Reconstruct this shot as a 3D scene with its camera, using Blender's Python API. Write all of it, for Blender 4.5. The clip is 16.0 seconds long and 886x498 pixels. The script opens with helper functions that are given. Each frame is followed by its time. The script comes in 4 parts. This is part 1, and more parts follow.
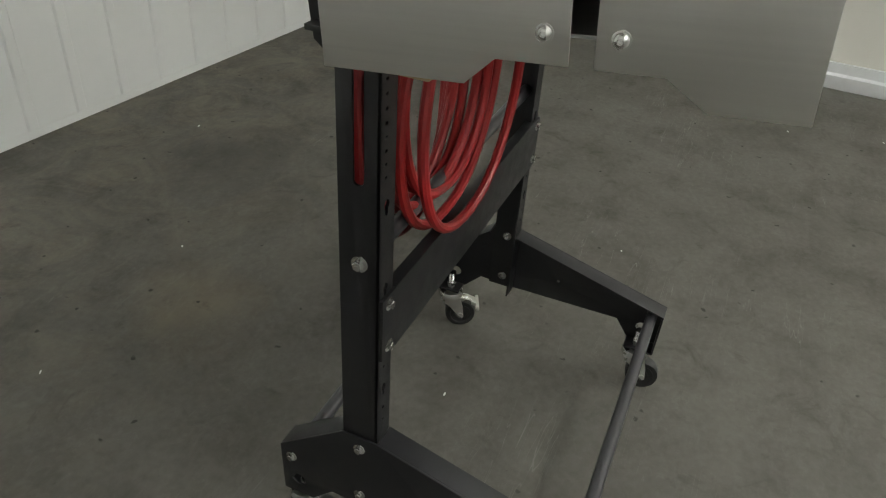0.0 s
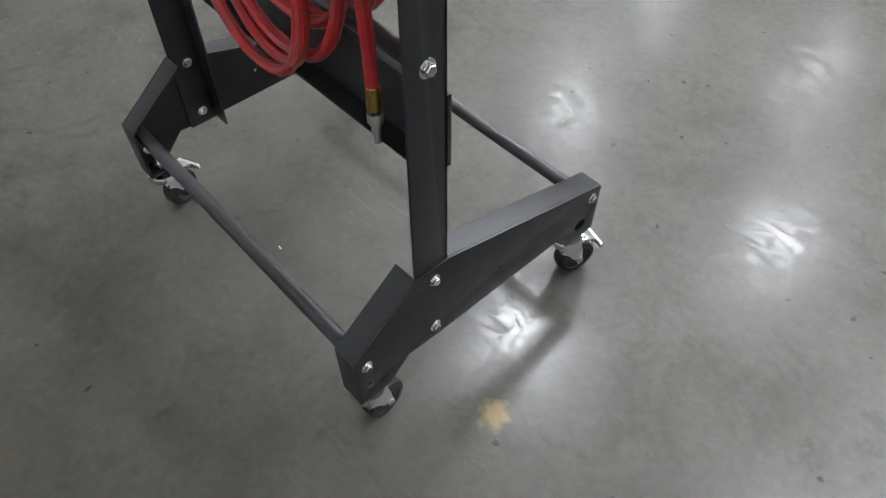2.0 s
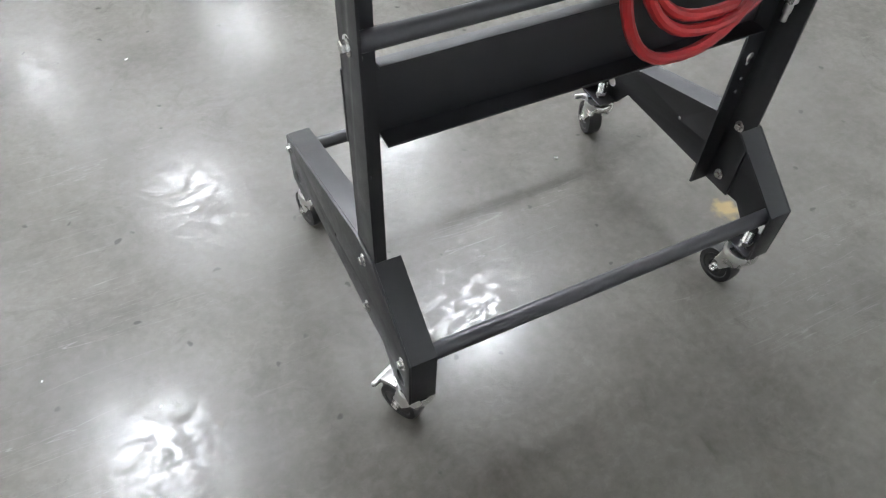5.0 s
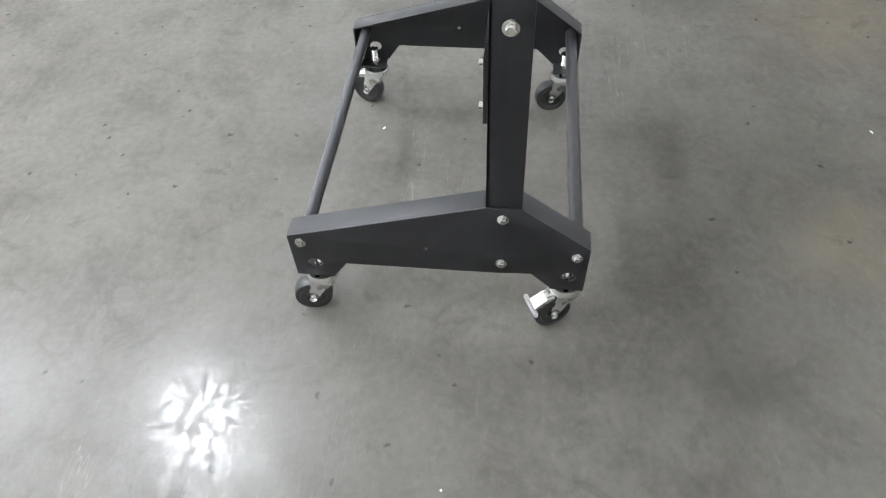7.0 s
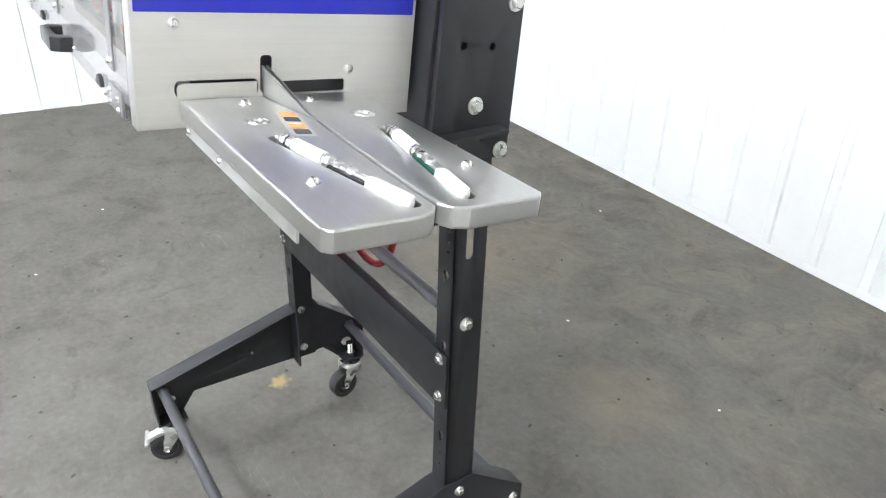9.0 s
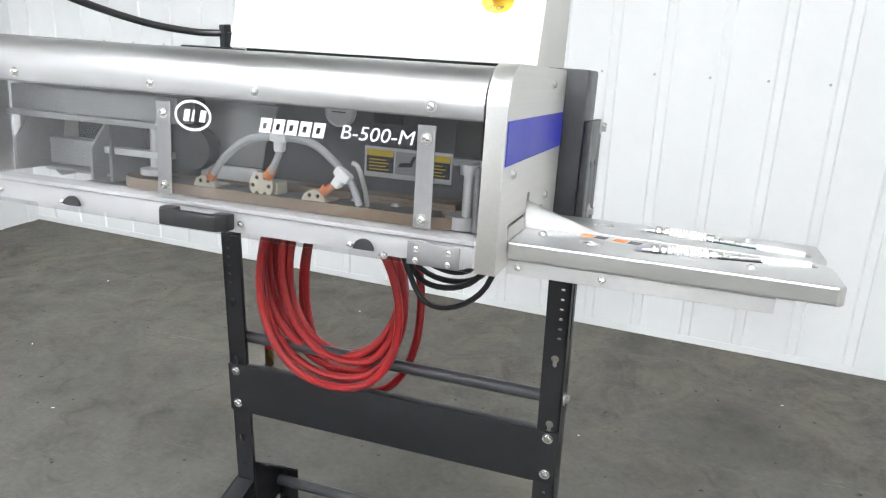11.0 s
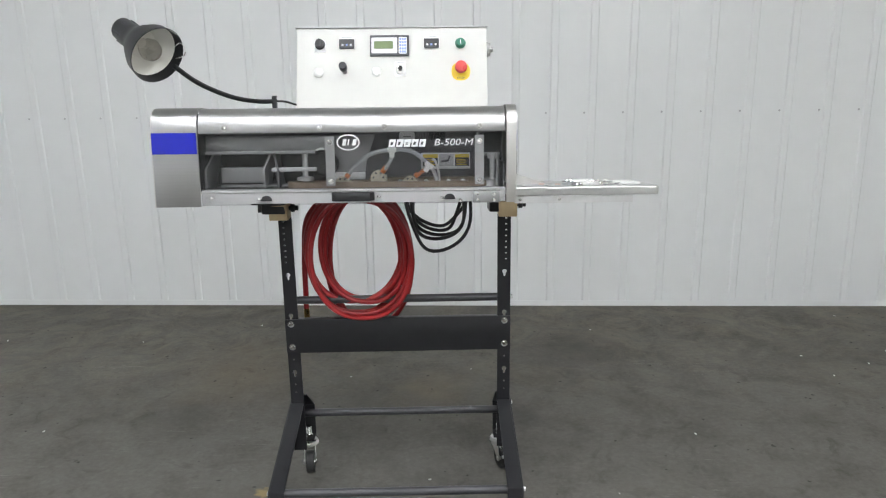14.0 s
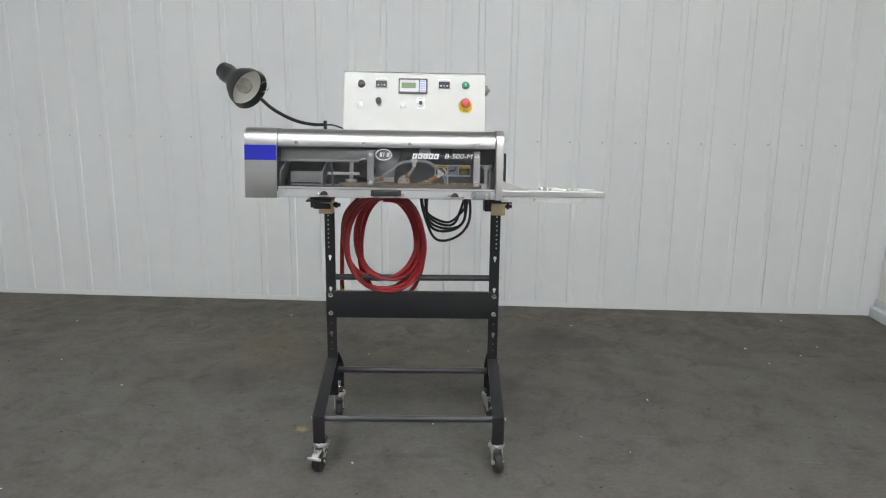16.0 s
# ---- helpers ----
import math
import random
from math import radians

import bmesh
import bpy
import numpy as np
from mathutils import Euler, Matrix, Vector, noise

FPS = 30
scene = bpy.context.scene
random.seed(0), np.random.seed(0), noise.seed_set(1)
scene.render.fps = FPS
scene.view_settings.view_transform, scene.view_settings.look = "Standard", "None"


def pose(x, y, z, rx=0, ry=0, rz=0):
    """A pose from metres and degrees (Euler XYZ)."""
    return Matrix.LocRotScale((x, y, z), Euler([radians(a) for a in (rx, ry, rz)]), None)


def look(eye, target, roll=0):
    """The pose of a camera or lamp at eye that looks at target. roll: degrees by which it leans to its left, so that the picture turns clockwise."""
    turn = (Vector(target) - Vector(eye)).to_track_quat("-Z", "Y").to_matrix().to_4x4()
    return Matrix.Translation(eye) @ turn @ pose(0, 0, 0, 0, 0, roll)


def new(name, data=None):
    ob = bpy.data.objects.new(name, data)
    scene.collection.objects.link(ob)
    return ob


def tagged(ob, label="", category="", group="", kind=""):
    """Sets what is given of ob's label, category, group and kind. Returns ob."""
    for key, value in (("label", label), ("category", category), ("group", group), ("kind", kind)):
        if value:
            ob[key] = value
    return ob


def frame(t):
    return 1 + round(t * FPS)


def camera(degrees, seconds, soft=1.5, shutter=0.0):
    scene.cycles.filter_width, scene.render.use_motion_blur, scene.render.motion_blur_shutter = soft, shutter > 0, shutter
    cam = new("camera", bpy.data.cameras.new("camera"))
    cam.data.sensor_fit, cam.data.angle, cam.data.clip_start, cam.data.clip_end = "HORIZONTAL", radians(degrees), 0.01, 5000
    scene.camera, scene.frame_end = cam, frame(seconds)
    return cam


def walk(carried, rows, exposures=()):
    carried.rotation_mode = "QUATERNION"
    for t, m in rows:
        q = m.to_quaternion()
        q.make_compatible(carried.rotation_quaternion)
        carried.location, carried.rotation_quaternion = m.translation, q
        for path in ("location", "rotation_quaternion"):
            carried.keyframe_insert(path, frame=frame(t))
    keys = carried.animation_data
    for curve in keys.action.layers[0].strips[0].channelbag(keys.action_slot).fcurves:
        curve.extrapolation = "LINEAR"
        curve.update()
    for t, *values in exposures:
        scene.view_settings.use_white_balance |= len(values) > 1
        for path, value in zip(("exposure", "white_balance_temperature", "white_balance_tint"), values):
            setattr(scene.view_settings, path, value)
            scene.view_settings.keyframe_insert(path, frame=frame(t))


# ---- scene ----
cam = camera(62.7, 16.0, soft=1.15)
# seconds, stops, white balance
EXPOSURES = [(0, -0.55, 7200, 5), (0.6, -0.12, 7100, 6), (1.0, 0.0, 6700, 9), (1.6, 0.1, 6430, 11), (4, 0.6, 6420, 11), (7, 0.95, 6400, 11), (9, 1.05, 6400, 11), (10, 0.86, 6420, 11), (12.5, 0.26, 6500, 10), (14, -0.1, 6550, 10), (16, -0.3, 6600, 10)]
PATH = [
    (0, (-0.988, -0.369, 1.172), (0.545, 0.236, 0.04), 4.2),
    (0.5, (-0.988, -0.179, 1.126), (0.514, -0.003, -0.183), 1.8),
    (1, (-1.015, 0.037, 1.111), (0.335, -0.255, -0.336), 1.5),
    (1.5, (-0.943, 0.216, 1.095), (0.302, -0.39, -0.348), 2.1),
    (2, (-0.799, 0.396, 1.074), (0.156, -0.462, -0.46), -0.4),
    (2.5, (-0.609, 0.593, 1.087), (-0.001, -0.493, -0.478), -1.9),
    (3, (-0.405, 0.668, 1.045), (0.065, -0.478, -0.526), -6.6),
    (3.5, (-0.141, 0.693, 1.054), (0.031, -0.478, -0.558), -2.3),
    (4, (0.123, 0.72, 1.083), (0.131, -0.48, -0.517), -5.6),
    (4.2, (0.205, 0.713, 1.067), (0.088, -0.517, -0.506), -2.7),
    (6.3, (0.951, 0.247, 1.097), (-0.126, -0.369, -0.472), -2.8),
    (6.5, (0.989, 0.178, 1.106), (-0.138, -0.322, -0.469), -2.3),
    (7, (1.141, 0.013, 1.14), (-0.154, -0.169, -0.374), -3.0),
    (7.5, (1.155, -0.134, 1.144), (-0.275, -0.104, -0.254), -2.7),
    (8, (1.127, -0.279, 1.174), (-0.409, 0.044, -0.065), -0.1),
    (8.5, (1.114, -0.432, 1.215), (-0.402, 0.246, 0.101), 0.1),
    (9, (1.075, -0.551, 1.253), (-0.381, 0.442, 0.306), 1.8),
    (9.5, (0.937, -0.646, 1.25), (-0.472, 0.527, 0.451), 0.2),
    (10, (0.793, -0.821, 1.255), (-0.454, 0.572, 0.545), 2.4),
    (10.2, (0.753, -0.9, 1.267), (-0.366, 0.599, 0.56), 2.6),
    (12.3, (0.171, -1.383, 1.279), (0.01, 0.531, 0.722), -2.9),
    (12.5, (0.171, -1.434, 1.278), (0.023, 0.482, 0.723), -3.4),
    (13, (0.159, -1.642, 1.295), (0.032, 0.286, 0.779), -2.5),
    (13.5, (0.121, -1.877, 1.306), (0.067, 0.06, 0.808), -2.6),
    (14, (0.12, -2.081, 1.317), (0.137, -0.145, 0.818), -0.9),
    (14.5, (0.117, -2.285, 1.343), (0.112, -0.336, 0.895), 0.6),
    (15, (0.085, -2.493, 1.34), (0.092, -0.537, 0.924), -0.6),
    (15.5, (0.063, -2.624, 1.348), (0.089, -0.671, 0.919), -1.0),
    (16, (0.106, -2.76, 1.338), (0.114, -0.805, 0.918), 0.6),
]
walk(cam, [(t, look(eye, target, roll)) for t, eye, target, roll in PATH], EXPOSURES)

# ---- light: white panels on the ceiling of the hall in front of the machine ----
world = bpy.data.worlds.new("world")
scene.world = world
world.use_nodes = True
world.node_tree.nodes["Background"].inputs[0].default_value = (0.9, 0.95, 1.0, 1)
world.node_tree.nodes["Background"].inputs[1].default_value = 0.02
LAMP_POWER = 62.0
LAMPS = [(-1.4, -2.4), (1.3, -2.4), (4.0, -2.4), (-1.65, -4.7), (0.4, -4.9), (3.0, -4.9), (5.2, -4.9), (-0.8, -7.6), (1.5, -7.6), (3.8, -7.6), (5.8, -7.6)]
CEIL = 4.6


# ---- materials ----
def material(name, color=(0.5, 0.5, 0.5), rough=0.5, metal=0.0, spec=0.5, coat=0.0):
    m = bpy.data.materials.new(name)
    m.use_nodes = True
    b = m.node_tree.nodes["Principled BSDF"]
    b.inputs["Base Color"].default_value = (*color, 1)
    b.inputs["Roughness"].default_value = rough
    b.inputs["Metallic"].default_value = metal
    b.inputs["Specular IOR Level"].default_value = spec
    b.inputs["Coat Weight"].default_value = coat
    return m, m.node_tree.nodes, m.node_tree.links, b


def coords(nodes, links, scale=(1, 1, 1), which="Object"):
    tc = nodes.new("ShaderNodeTexCoord")
    mp = nodes.new("ShaderNodeMapping")
    mp.inputs["Scale"].default_value = scale
    links.new(tc.outputs[which], mp.inputs["Vector"])
    return mp.outputs["Vector"]


def noise_tex(nodes, links, vec, scale, detail=4, rough=0.55, distort=0.0):
    n = nodes.new("ShaderNodeTexNoise")
    n.inputs["Scale"].default_value = scale
    n.inputs["Detail"].default_value = detail
    n.inputs["Roughness"].default_value = rough
    n.inputs["Distortion"].default_value = distort
    links.new(vec, n.inputs["Vector"])
    return n.outputs["Fac"]


def remap(nodes, links, fac, a, b, c, d):
    n = nodes.new("ShaderNodeMapRange")
    for i, v in enumerate((a, b, c, d)):
        n.inputs[i + 1].default_value = v
    links.new(fac, n.inputs[0])
    return n.outputs[0]


def ramp(nodes, links, fac, stops):
    n = nodes.new("ShaderNodeValToRGB")
    e = n.color_ramp.elements
    while len(e) < len(stops):
        e.new(0.5)
    for k, (p, c) in zip(e, stops):
        k.position, k.color = p, (*c, 1)
    links.new(fac, n.inputs[0])
    return n.outputs[0]


def mixc(nodes, links, fac, a, b, mode="MIX"):
    n = nodes.new("ShaderNodeMix")
    n.data_type, n.blend_type = "RGBA", mode
    for sock, v in ((n.inputs[0], fac), (n.inputs[6], a), (n.inputs[7], b)):
        if isinstance(v, (int, float)):
            sock.default_value = v
        elif isinstance(v, tuple):
            sock.default_value = (*v, 1)
        else:
            links.new(v, sock)
    return n.outputs[2]


def bump(nodes, links, b, height, strength, dist):
    n = nodes.new("ShaderNodeBump")
    n.inputs["Strength"].default_value = strength
    n.inputs["Distance"].default_value = dist
    links.new(height, n.inputs["Height"])
    links.new(n.outputs[0], b.inputs["Normal"])


def worn(name, color, rough, metal=0.0, vary=0.15, grain=60.0, relief=0.15, stretch=(1, 1, 1), rough_vary=0.1, coat=0.0, spec=0.5):
    """A surface with uneven tone at two scales, uneven gloss and fine relief."""
    m, n, l, b = material(name, color, rough, metal, spec, coat)
    v = coords(n, l, stretch)
    big, fine = noise_tex(n, l, v, grain * 0.08, 3), noise_tex(n, l, v, grain, 5)
    dark, light = tuple(c * (1 - vary) for c in color), tuple(min(1, c * (1 + vary)) for c in color)
    tone = mixc(n, l, 0.4, ramp(n, l, big, [(0.3, dark), (0.7, light)]), ramp(n, l, fine, [(0.3, dark), (0.7, light)]))
    l.new(tone, b.inputs["Base Color"])
    l.new(remap(n, l, big, 0.3, 0.7, max(0.03, rough - rough_vary), min(1, rough + rough_vary)), b.inputs["Roughness"])
    bump(n, l, b, fine, relief, 0.0006)
    return m


def concrete():
    m, n, l, b = material("polished_concrete", (0.2, 0.2, 0.19), 0.3, 0.0, 0.22)
    v = coords(n, l)
    big = noise_tex(n, l, v, 0.9, 6, 0.62, 0.6)
    mid = noise_tex(n, l, v, 4.5, 8, 0.68, 0.3)
    fine = noise_tex(n, l, v, 55, 6, 0.6)
    base = ramp(n, l, big, [(0.28, (0.055, 0.05, 0.041)), (0.5, (0.097, 0.091, 0.079)), (0.72, (0.136, 0.131, 0.118))])
    base = mixc(n, l, 0.55, base, ramp(n, l, mid, [(0.3, (0.042, 0.037, 0.03)), (0.5, (0.108, 0.102, 0.09)), (0.75, (0.158, 0.151, 0.135))]))
    base = mixc(n, l, 0.25, base, ramp(n, l, fine, [(0.25, (0.06, 0.058, 0.052)), (0.75, (0.165, 0.16, 0.148))]))
    # rusty stains, chiefly towards the wall behind the machine
    tc = n.new("ShaderNodeTexCoord")
    sep = n.new("ShaderNodeSeparateXYZ")
    l.new(tc.outputs["Object"], sep.inputs[0])
    near_wall = remap(n, l, sep.outputs[1], 0.25, 1.3, 0.0, 1.0)
    rust = noise_tex(n, l, v, 3.6, 8, 0.74, 1.4)
    mul = n.new("ShaderNodeMath")
    mul.operation = "MULTIPLY"
    l.new(near_wall, mul.inputs[0])
    l.new(remap(n, l, rust, 0.44, 0.66, 0.0, 0.6), mul.inputs[1])
    base = mixc(n, l, mul.outputs[0], base, (0.185, 0.163, 0.128))
    # single blotches: centre, radius, colour, weight
    for cx, cy, r, col, w in STAINS:
        d = n.new("ShaderNodeVectorMath")
        d.operation = "DISTANCE"
        d.inputs[1].default_value = (cx, cy, 0)
        wob = n.new("ShaderNodeVectorMath")
        wob.operation = "MULTIPLY_ADD"
        nz = n.new("ShaderNodeTexNoise")
        nz.inputs["Scale"].default_value = 1.3 / r
        nz.inputs["Detail"].default_value = 5
        l.new(tc.outputs["Object"], nz.inputs["Vector"])
        l.new(nz.outputs["Color"], wob.inputs[0])
        wob.inputs[1].default_value = (1.6 * r, 1.6 * r, 0)
        off = n.new("ShaderNodeVectorMath")
        off.operation = "SUBTRACT"
        off.inputs[1].default_value = (0.8 * r, 0.8 * r, 0)
        l.new(tc.outputs["Object"], off.inputs[0])
        l.new(off.outputs[0], wob.inputs[2])
        l.new(wob.outputs[0], d.inputs[0])
        base = mixc(n, l, remap(n, l, d.outputs["Value"], r * (0.5 if r < 0.05 else 0.05), r * 1.0, w, 0.0), base, col)
    # small dark flecks
    vo = n.new("ShaderNodeTexVoronoi")
    vo.inputs["Scale"].default_value = 13
    vo.inputs["Randomness"].default_value = 1
    wv = n.new("ShaderNodeVectorMath")
    wv.operation = "MULTIPLY_ADD"
    nz = n.new("ShaderNodeTexNoise")
    nz.inputs["Scale"].default_value = 30
    l.new(v, nz.inputs["Vector"])
    l.new(nz.outputs["Color"], wv.inputs[0])
    wv.inputs[1].default_value = (0.03, 0.03, 0)
    l.new(v, wv.inputs[2])
    l.new(wv.outputs[0], vo.inputs["Vector"])
    base = mixc(n, l, remap(n, l, vo.outputs["Distance"], 0.05, 0.085, 0.85, 0.0), base, (0.035, 0.033, 0.03))
    specks = noise_tex(n, l, v, 42, 9, 0.8, 0.5)
    base = mixc(n, l, remap(n, l, specks, 0.66, 0.74, 0.0, 0.7), base, (0.03, 0.028, 0.025))
    pits = noise_tex(n, l, coords(n, l, (1.0, 5.0, 1.0)), 16, 6, 0.7, 0.8)
    base = mixc(n, l, remap(n, l, pits, 0.7, 0.76, 0.0, 0.6), base, (0.035, 0.033, 0.03))
    smudge = noise_tex(n, l, v, 8.5, 7, 0.7, 0.9)
    base = mixc(n, l, remap(n, l, smudge, 0.57, 0.7, 0.0, 0.5), base, (0.052, 0.047, 0.04))
    # fine pale scratches in two directions
    for turn, seed in ((18, 0.0), (-63, 7.0)):
        tcs, mp = n.new("ShaderNodeTexCoord"), n.new("ShaderNodeMapping")
        mp.inputs["Rotation"].default_value = (0, 0, radians(turn))
        mp.inputs["Location"].default_value = (seed, seed, 0)
        mp.inputs["Scale"].default_value = (0.9, 26.0, 1.0)
        l.new(tcs.outputs["Object"], mp.inputs["Vector"])
        line = noise_tex(n, l, mp.outputs["Vector"], 1.0, 3, 0.5, 0.25)
        hair = n.new("ShaderNodeMath")
        hair.operation = "COMPARE"
        hair.inputs[1].default_value, hair.inputs[2].default_value = 0.56, 0.0022
        l.new(line, hair.inputs[0])
        some = n.new("ShaderNodeMath")
        some.operation = "MULTIPLY"
        l.new(hair.outputs[0], some.inputs[0])
        l.new(remap(n, l, noise_tex(n, l, v, 1.7 + 0.01 * seed, 4, 0.6), 0.53, 0.66, 0.0, 0.4), some.inputs[1])
        base = mixc(n, l, some.outputs[0], base, (0.26, 0.25, 0.235))
    l.new(base, b.inputs["Base Color"])
    # gloss: polished overall, with small dull scuffs gathered in patches
    gloss = remap(n, l, noise_tex(n, l, v, 5, 4, 0.6), 0.3, 0.7, 0.115, 0.175)
    scuff = remap(n, l, noise_tex(n, l, coords(n, l, (1.0, 1.5, 1.0)), 36, 5, 0.66, 0.8), 0.49, 0.56, 0.0, 1.0)
    where = remap(n, l, noise_tex(n, l, v, 3.1, 4, 0.6), 0.38, 0.5, 0.3, 1.0)
    both = n.new("ShaderNodeMath")
    both.operation = "MULTIPLY"
    l.new(scuff, both.inputs[0])
    l.new(where, both.inputs[1])
    rsum = n.new("ShaderNodeMath")
    rsum.operation = "MULTIPLY_ADD"
    rsum.inputs[1].default_value = 0.16
    l.new(both.outputs[0], rsum.inputs[0])
    l.new(gloss, rsum.inputs[2])
    hsum = n.new("ShaderNodeMath")
    hsum.operation = "ADD"
    l.new(noise_tex(n, l, v, 18, 7, 0.66), hsum.inputs[0])
    l.new(remap(n, l, both.outputs[0], 0.0, 1.0, 0.0, 0.3), hsum.inputs[1])
    bump(n, l, b, hsum.outputs[0], 0.14, 0.002)
    b.inputs["Specular IOR Level"].default_value = 0.0
    l.new(remap(n, l, gloss, 0.115, 0.175, 0.85, 0.95), b.inputs["Roughness"])
    normal = b.inputs["Normal"].links[0].from_socket
    surface = b.outputs[0]
    # a sharp sealer over a hazy polished face, alike at every angle
    for share, dull in ((0.016, None), (0.022, rsum.outputs[0])):
        sheen, mx = n.new("ShaderNodeBsdfGlossy"), n.new("ShaderNodeMixShader")
        mx.inputs[0].default_value = share
        if dull is None:
            sheen.inputs["Roughness"].default_value = 0.3
        else:
            l.new(dull, sheen.inputs["Roughness"])
            l.new(remap(n, l, both.outputs[0], 0.0, 1.0, share, share * 0.28), mx.inputs[0])
        l.new(normal, sheen.inputs["Normal"])
        l.new(surface, mx.inputs[1])
        l.new(sheen.outputs[0], mx.inputs[2])
        surface = mx.outputs[0]
    l.new(surface, n["Material Output"].inputs[0])
    return m


def brushed(name, color, rough, axis=0):
    """Metal sheet with fine brush lines along one axis."""
    m, n, l, b = material(name, color, rough, 1.0)
    s = [260.0, 260.0, 260.0]
    s[axis] = 5.0
    lines = noise_tex(n, l, coords(n, l, tuple(s)), 1.0, 3)
    cloud = noise_tex(n, l, coords(n, l), 6.0, 4)
    dark, light = tuple(c * 0.94 for c in color), tuple(min(1, c * 1.05) for c in color)
    l.new(mixc(n, l, 0.5, ramp(n, l, lines, [(0.3, dark), (0.7, light)]), ramp(n, l, cloud, [(0.3, dark), (0.7, light)])), b.inputs["Base Color"])
    l.new(remap(n, l, cloud, 0.3, 0.7, rough - 0.05, rough + 0.07), b.inputs["Roughness"])
    b.inputs["Anisotropic"].default_value = 0.5
    bump(n, l, b, lines, 0.08, 0.0003)
    return m


def clear(name, tint, haze):
    """Clear sheet: mostly lets light straight through, with a glossy face."""
    m, n, l, b = material(name)
    n.remove(b)
    out = n["Material Output"]
    tr, gl, mx, lw = n.new("ShaderNodeBsdfTransparent"), n.new("ShaderNodeBsdfGlossy"), n.new("ShaderNodeMixShader"), n.new("ShaderNodeLayerWeight")
    tr.inputs[0].default_value = (*tint, 1)
    gl.inputs["Roughness"].default_value = 0.06
    lw.inputs[0].default_value = 0.5
    power, scale = n.new("ShaderNodeMath"), n.new("ShaderNodeMath")
    power.operation, scale.operation = "POWER", "MULTIPLY_ADD"
    power.inputs[1].default_value = 2.6
    scale.inputs[1].default_value, scale.inputs[2].default_value = 0.5, haze
    l.new(lw.outputs["Facing"], power.inputs[0])
    l.new(power.outputs[0], scale.inputs[0])
    l.new(scale.outputs[0], mx.inputs[0])
    l.new(tr.outputs[0], mx.inputs[1])
    l.new(gl.outputs[0], mx.inputs[2])
    l.new(mx.outputs[0], out.inputs[0])
    return m


def glowing(name, color, strength):
    m, n, l, b = material(name, color, 0.5)
    b.inputs["Emission Color"].default_value = (*color, 1)
    b.inputs["Emission Strength"].default_value = strength
    return m


STAINS = [(-0.445, -0.03, 0.032, (0.3, 0.22, 0.1), 0.8), (0.08, 0.69, 0.2, (0.2, 0.165, 0.115), 0.5), (-0.75, 0.95, 0.4, (0.17, 0.14, 0.1), 0.45), (0.75, 1.1, 0.28, (0.05, 0.046, 0.042), 0.5), (0.45, 0.42, 0.12, (0.045, 0.042, 0.04), 0.5), (-0.9, 0.5, 0.2, (0.05, 0.046, 0.04), 0.45)]
CONCRETE = concrete()
WALL = worn("white_painted_sheet_metal", (0.78, 0.79, 0.785), 0.42, 0.0, 0.03, 9, 0.05)
CREAM = worn("off_white_painted_board", (0.78, 0.76, 0.7), 0.5, 0.0, 0.03, 9, 0.05)
PLAIN = worn("white_ceiling_paint", (0.72, 0.72, 0.7), 0.7, 0.0, 0.04, 6, 0.05)
BASE_TRIM = worn("pale_grey_base_channel", (0.62, 0.63, 0.64), 0.4, 0.0, 0.08, 30)
CHARCOAL = worn("charcoal_powder_coat", (0.013, 0.013, 0.0152), 0.4, 0.0, 0.25, 420, 0.3, rough_vary=0.06)
ROD = worn("grey_painted_rod", (0.042, 0.0415, 0.046), 0.38, 0.0, 0.2, 240, 0.2)
BLACK = worn("black_plastic", (0.016, 0.016, 0.017), 0.4, 0.0, 0.2, 120, 0.15)
RUBBER = worn("black_rubber", (0.018, 0.018, 0.018), 0.5, 0.0, 0.25, 160, 0.2)
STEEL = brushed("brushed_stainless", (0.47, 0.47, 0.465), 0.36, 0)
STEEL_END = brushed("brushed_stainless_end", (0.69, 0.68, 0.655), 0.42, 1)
TRAY = brushed("polished_tray_steel", (0.62, 0.62, 0.61), 0.36, 0)
ALU = worn("dull_aluminium", (0.74, 0.74, 0.73), 0.42, 1.0, 0.08, 90, 0.1)
GREYMETAL = worn("machined_grey_metal", (0.42, 0.42, 0.42), 0.38, 0.85, 0.15, 70, 0.1)
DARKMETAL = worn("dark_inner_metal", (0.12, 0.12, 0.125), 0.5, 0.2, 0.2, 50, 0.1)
ZINC = worn("zinc_plated_steel", (0.7, 0.7, 0.68), 0.28, 1.0, 0.1, 120, 0.12)
BLUE = worn("blue_vinyl_band", (0.008, 0.014, 0.34), 0.35, 0.0, 0.06, 40, 0.05)
RED = worn("red_rubber_hose", (0.32, 0.012, 0.014), 0.4, 0.0, 0.14, 150, 0.15)
CABLE = worn("black_cable_sheath", (0.014, 0.014, 0.015), 0.38, 0.0, 0.2, 150, 0.1)
BELT = worn("tan_woven_belt", (0.2, 0.15, 0.105), 0.6, 0.0, 0.18, 200, 0.3)
WHITE = worn("white_plastic", (0.8, 0.8, 0.77), 0.4, 0.0, 0.04, 40, 0.05)
PANEL = worn("pale_cream_steel_panel", (0.63, 0.625, 0.59), 0.5, 0.0, 0.03, 30, 0.05)
STRIP = worn("grey_flat_bar", (0.3, 0.3, 0.3), 0.45, 0.9, 0.1, 90, 0.1)
RAIL = worn("pale_anodised_rail", (0.86, 0.855, 0.84), 0.45, 0.2, 0.06, 60, 0.08)
IVORY = worn("ivory_enamel_disc", (0.5, 0.46, 0.36), 0.45, 0.0, 0.1, 80, 0.1)
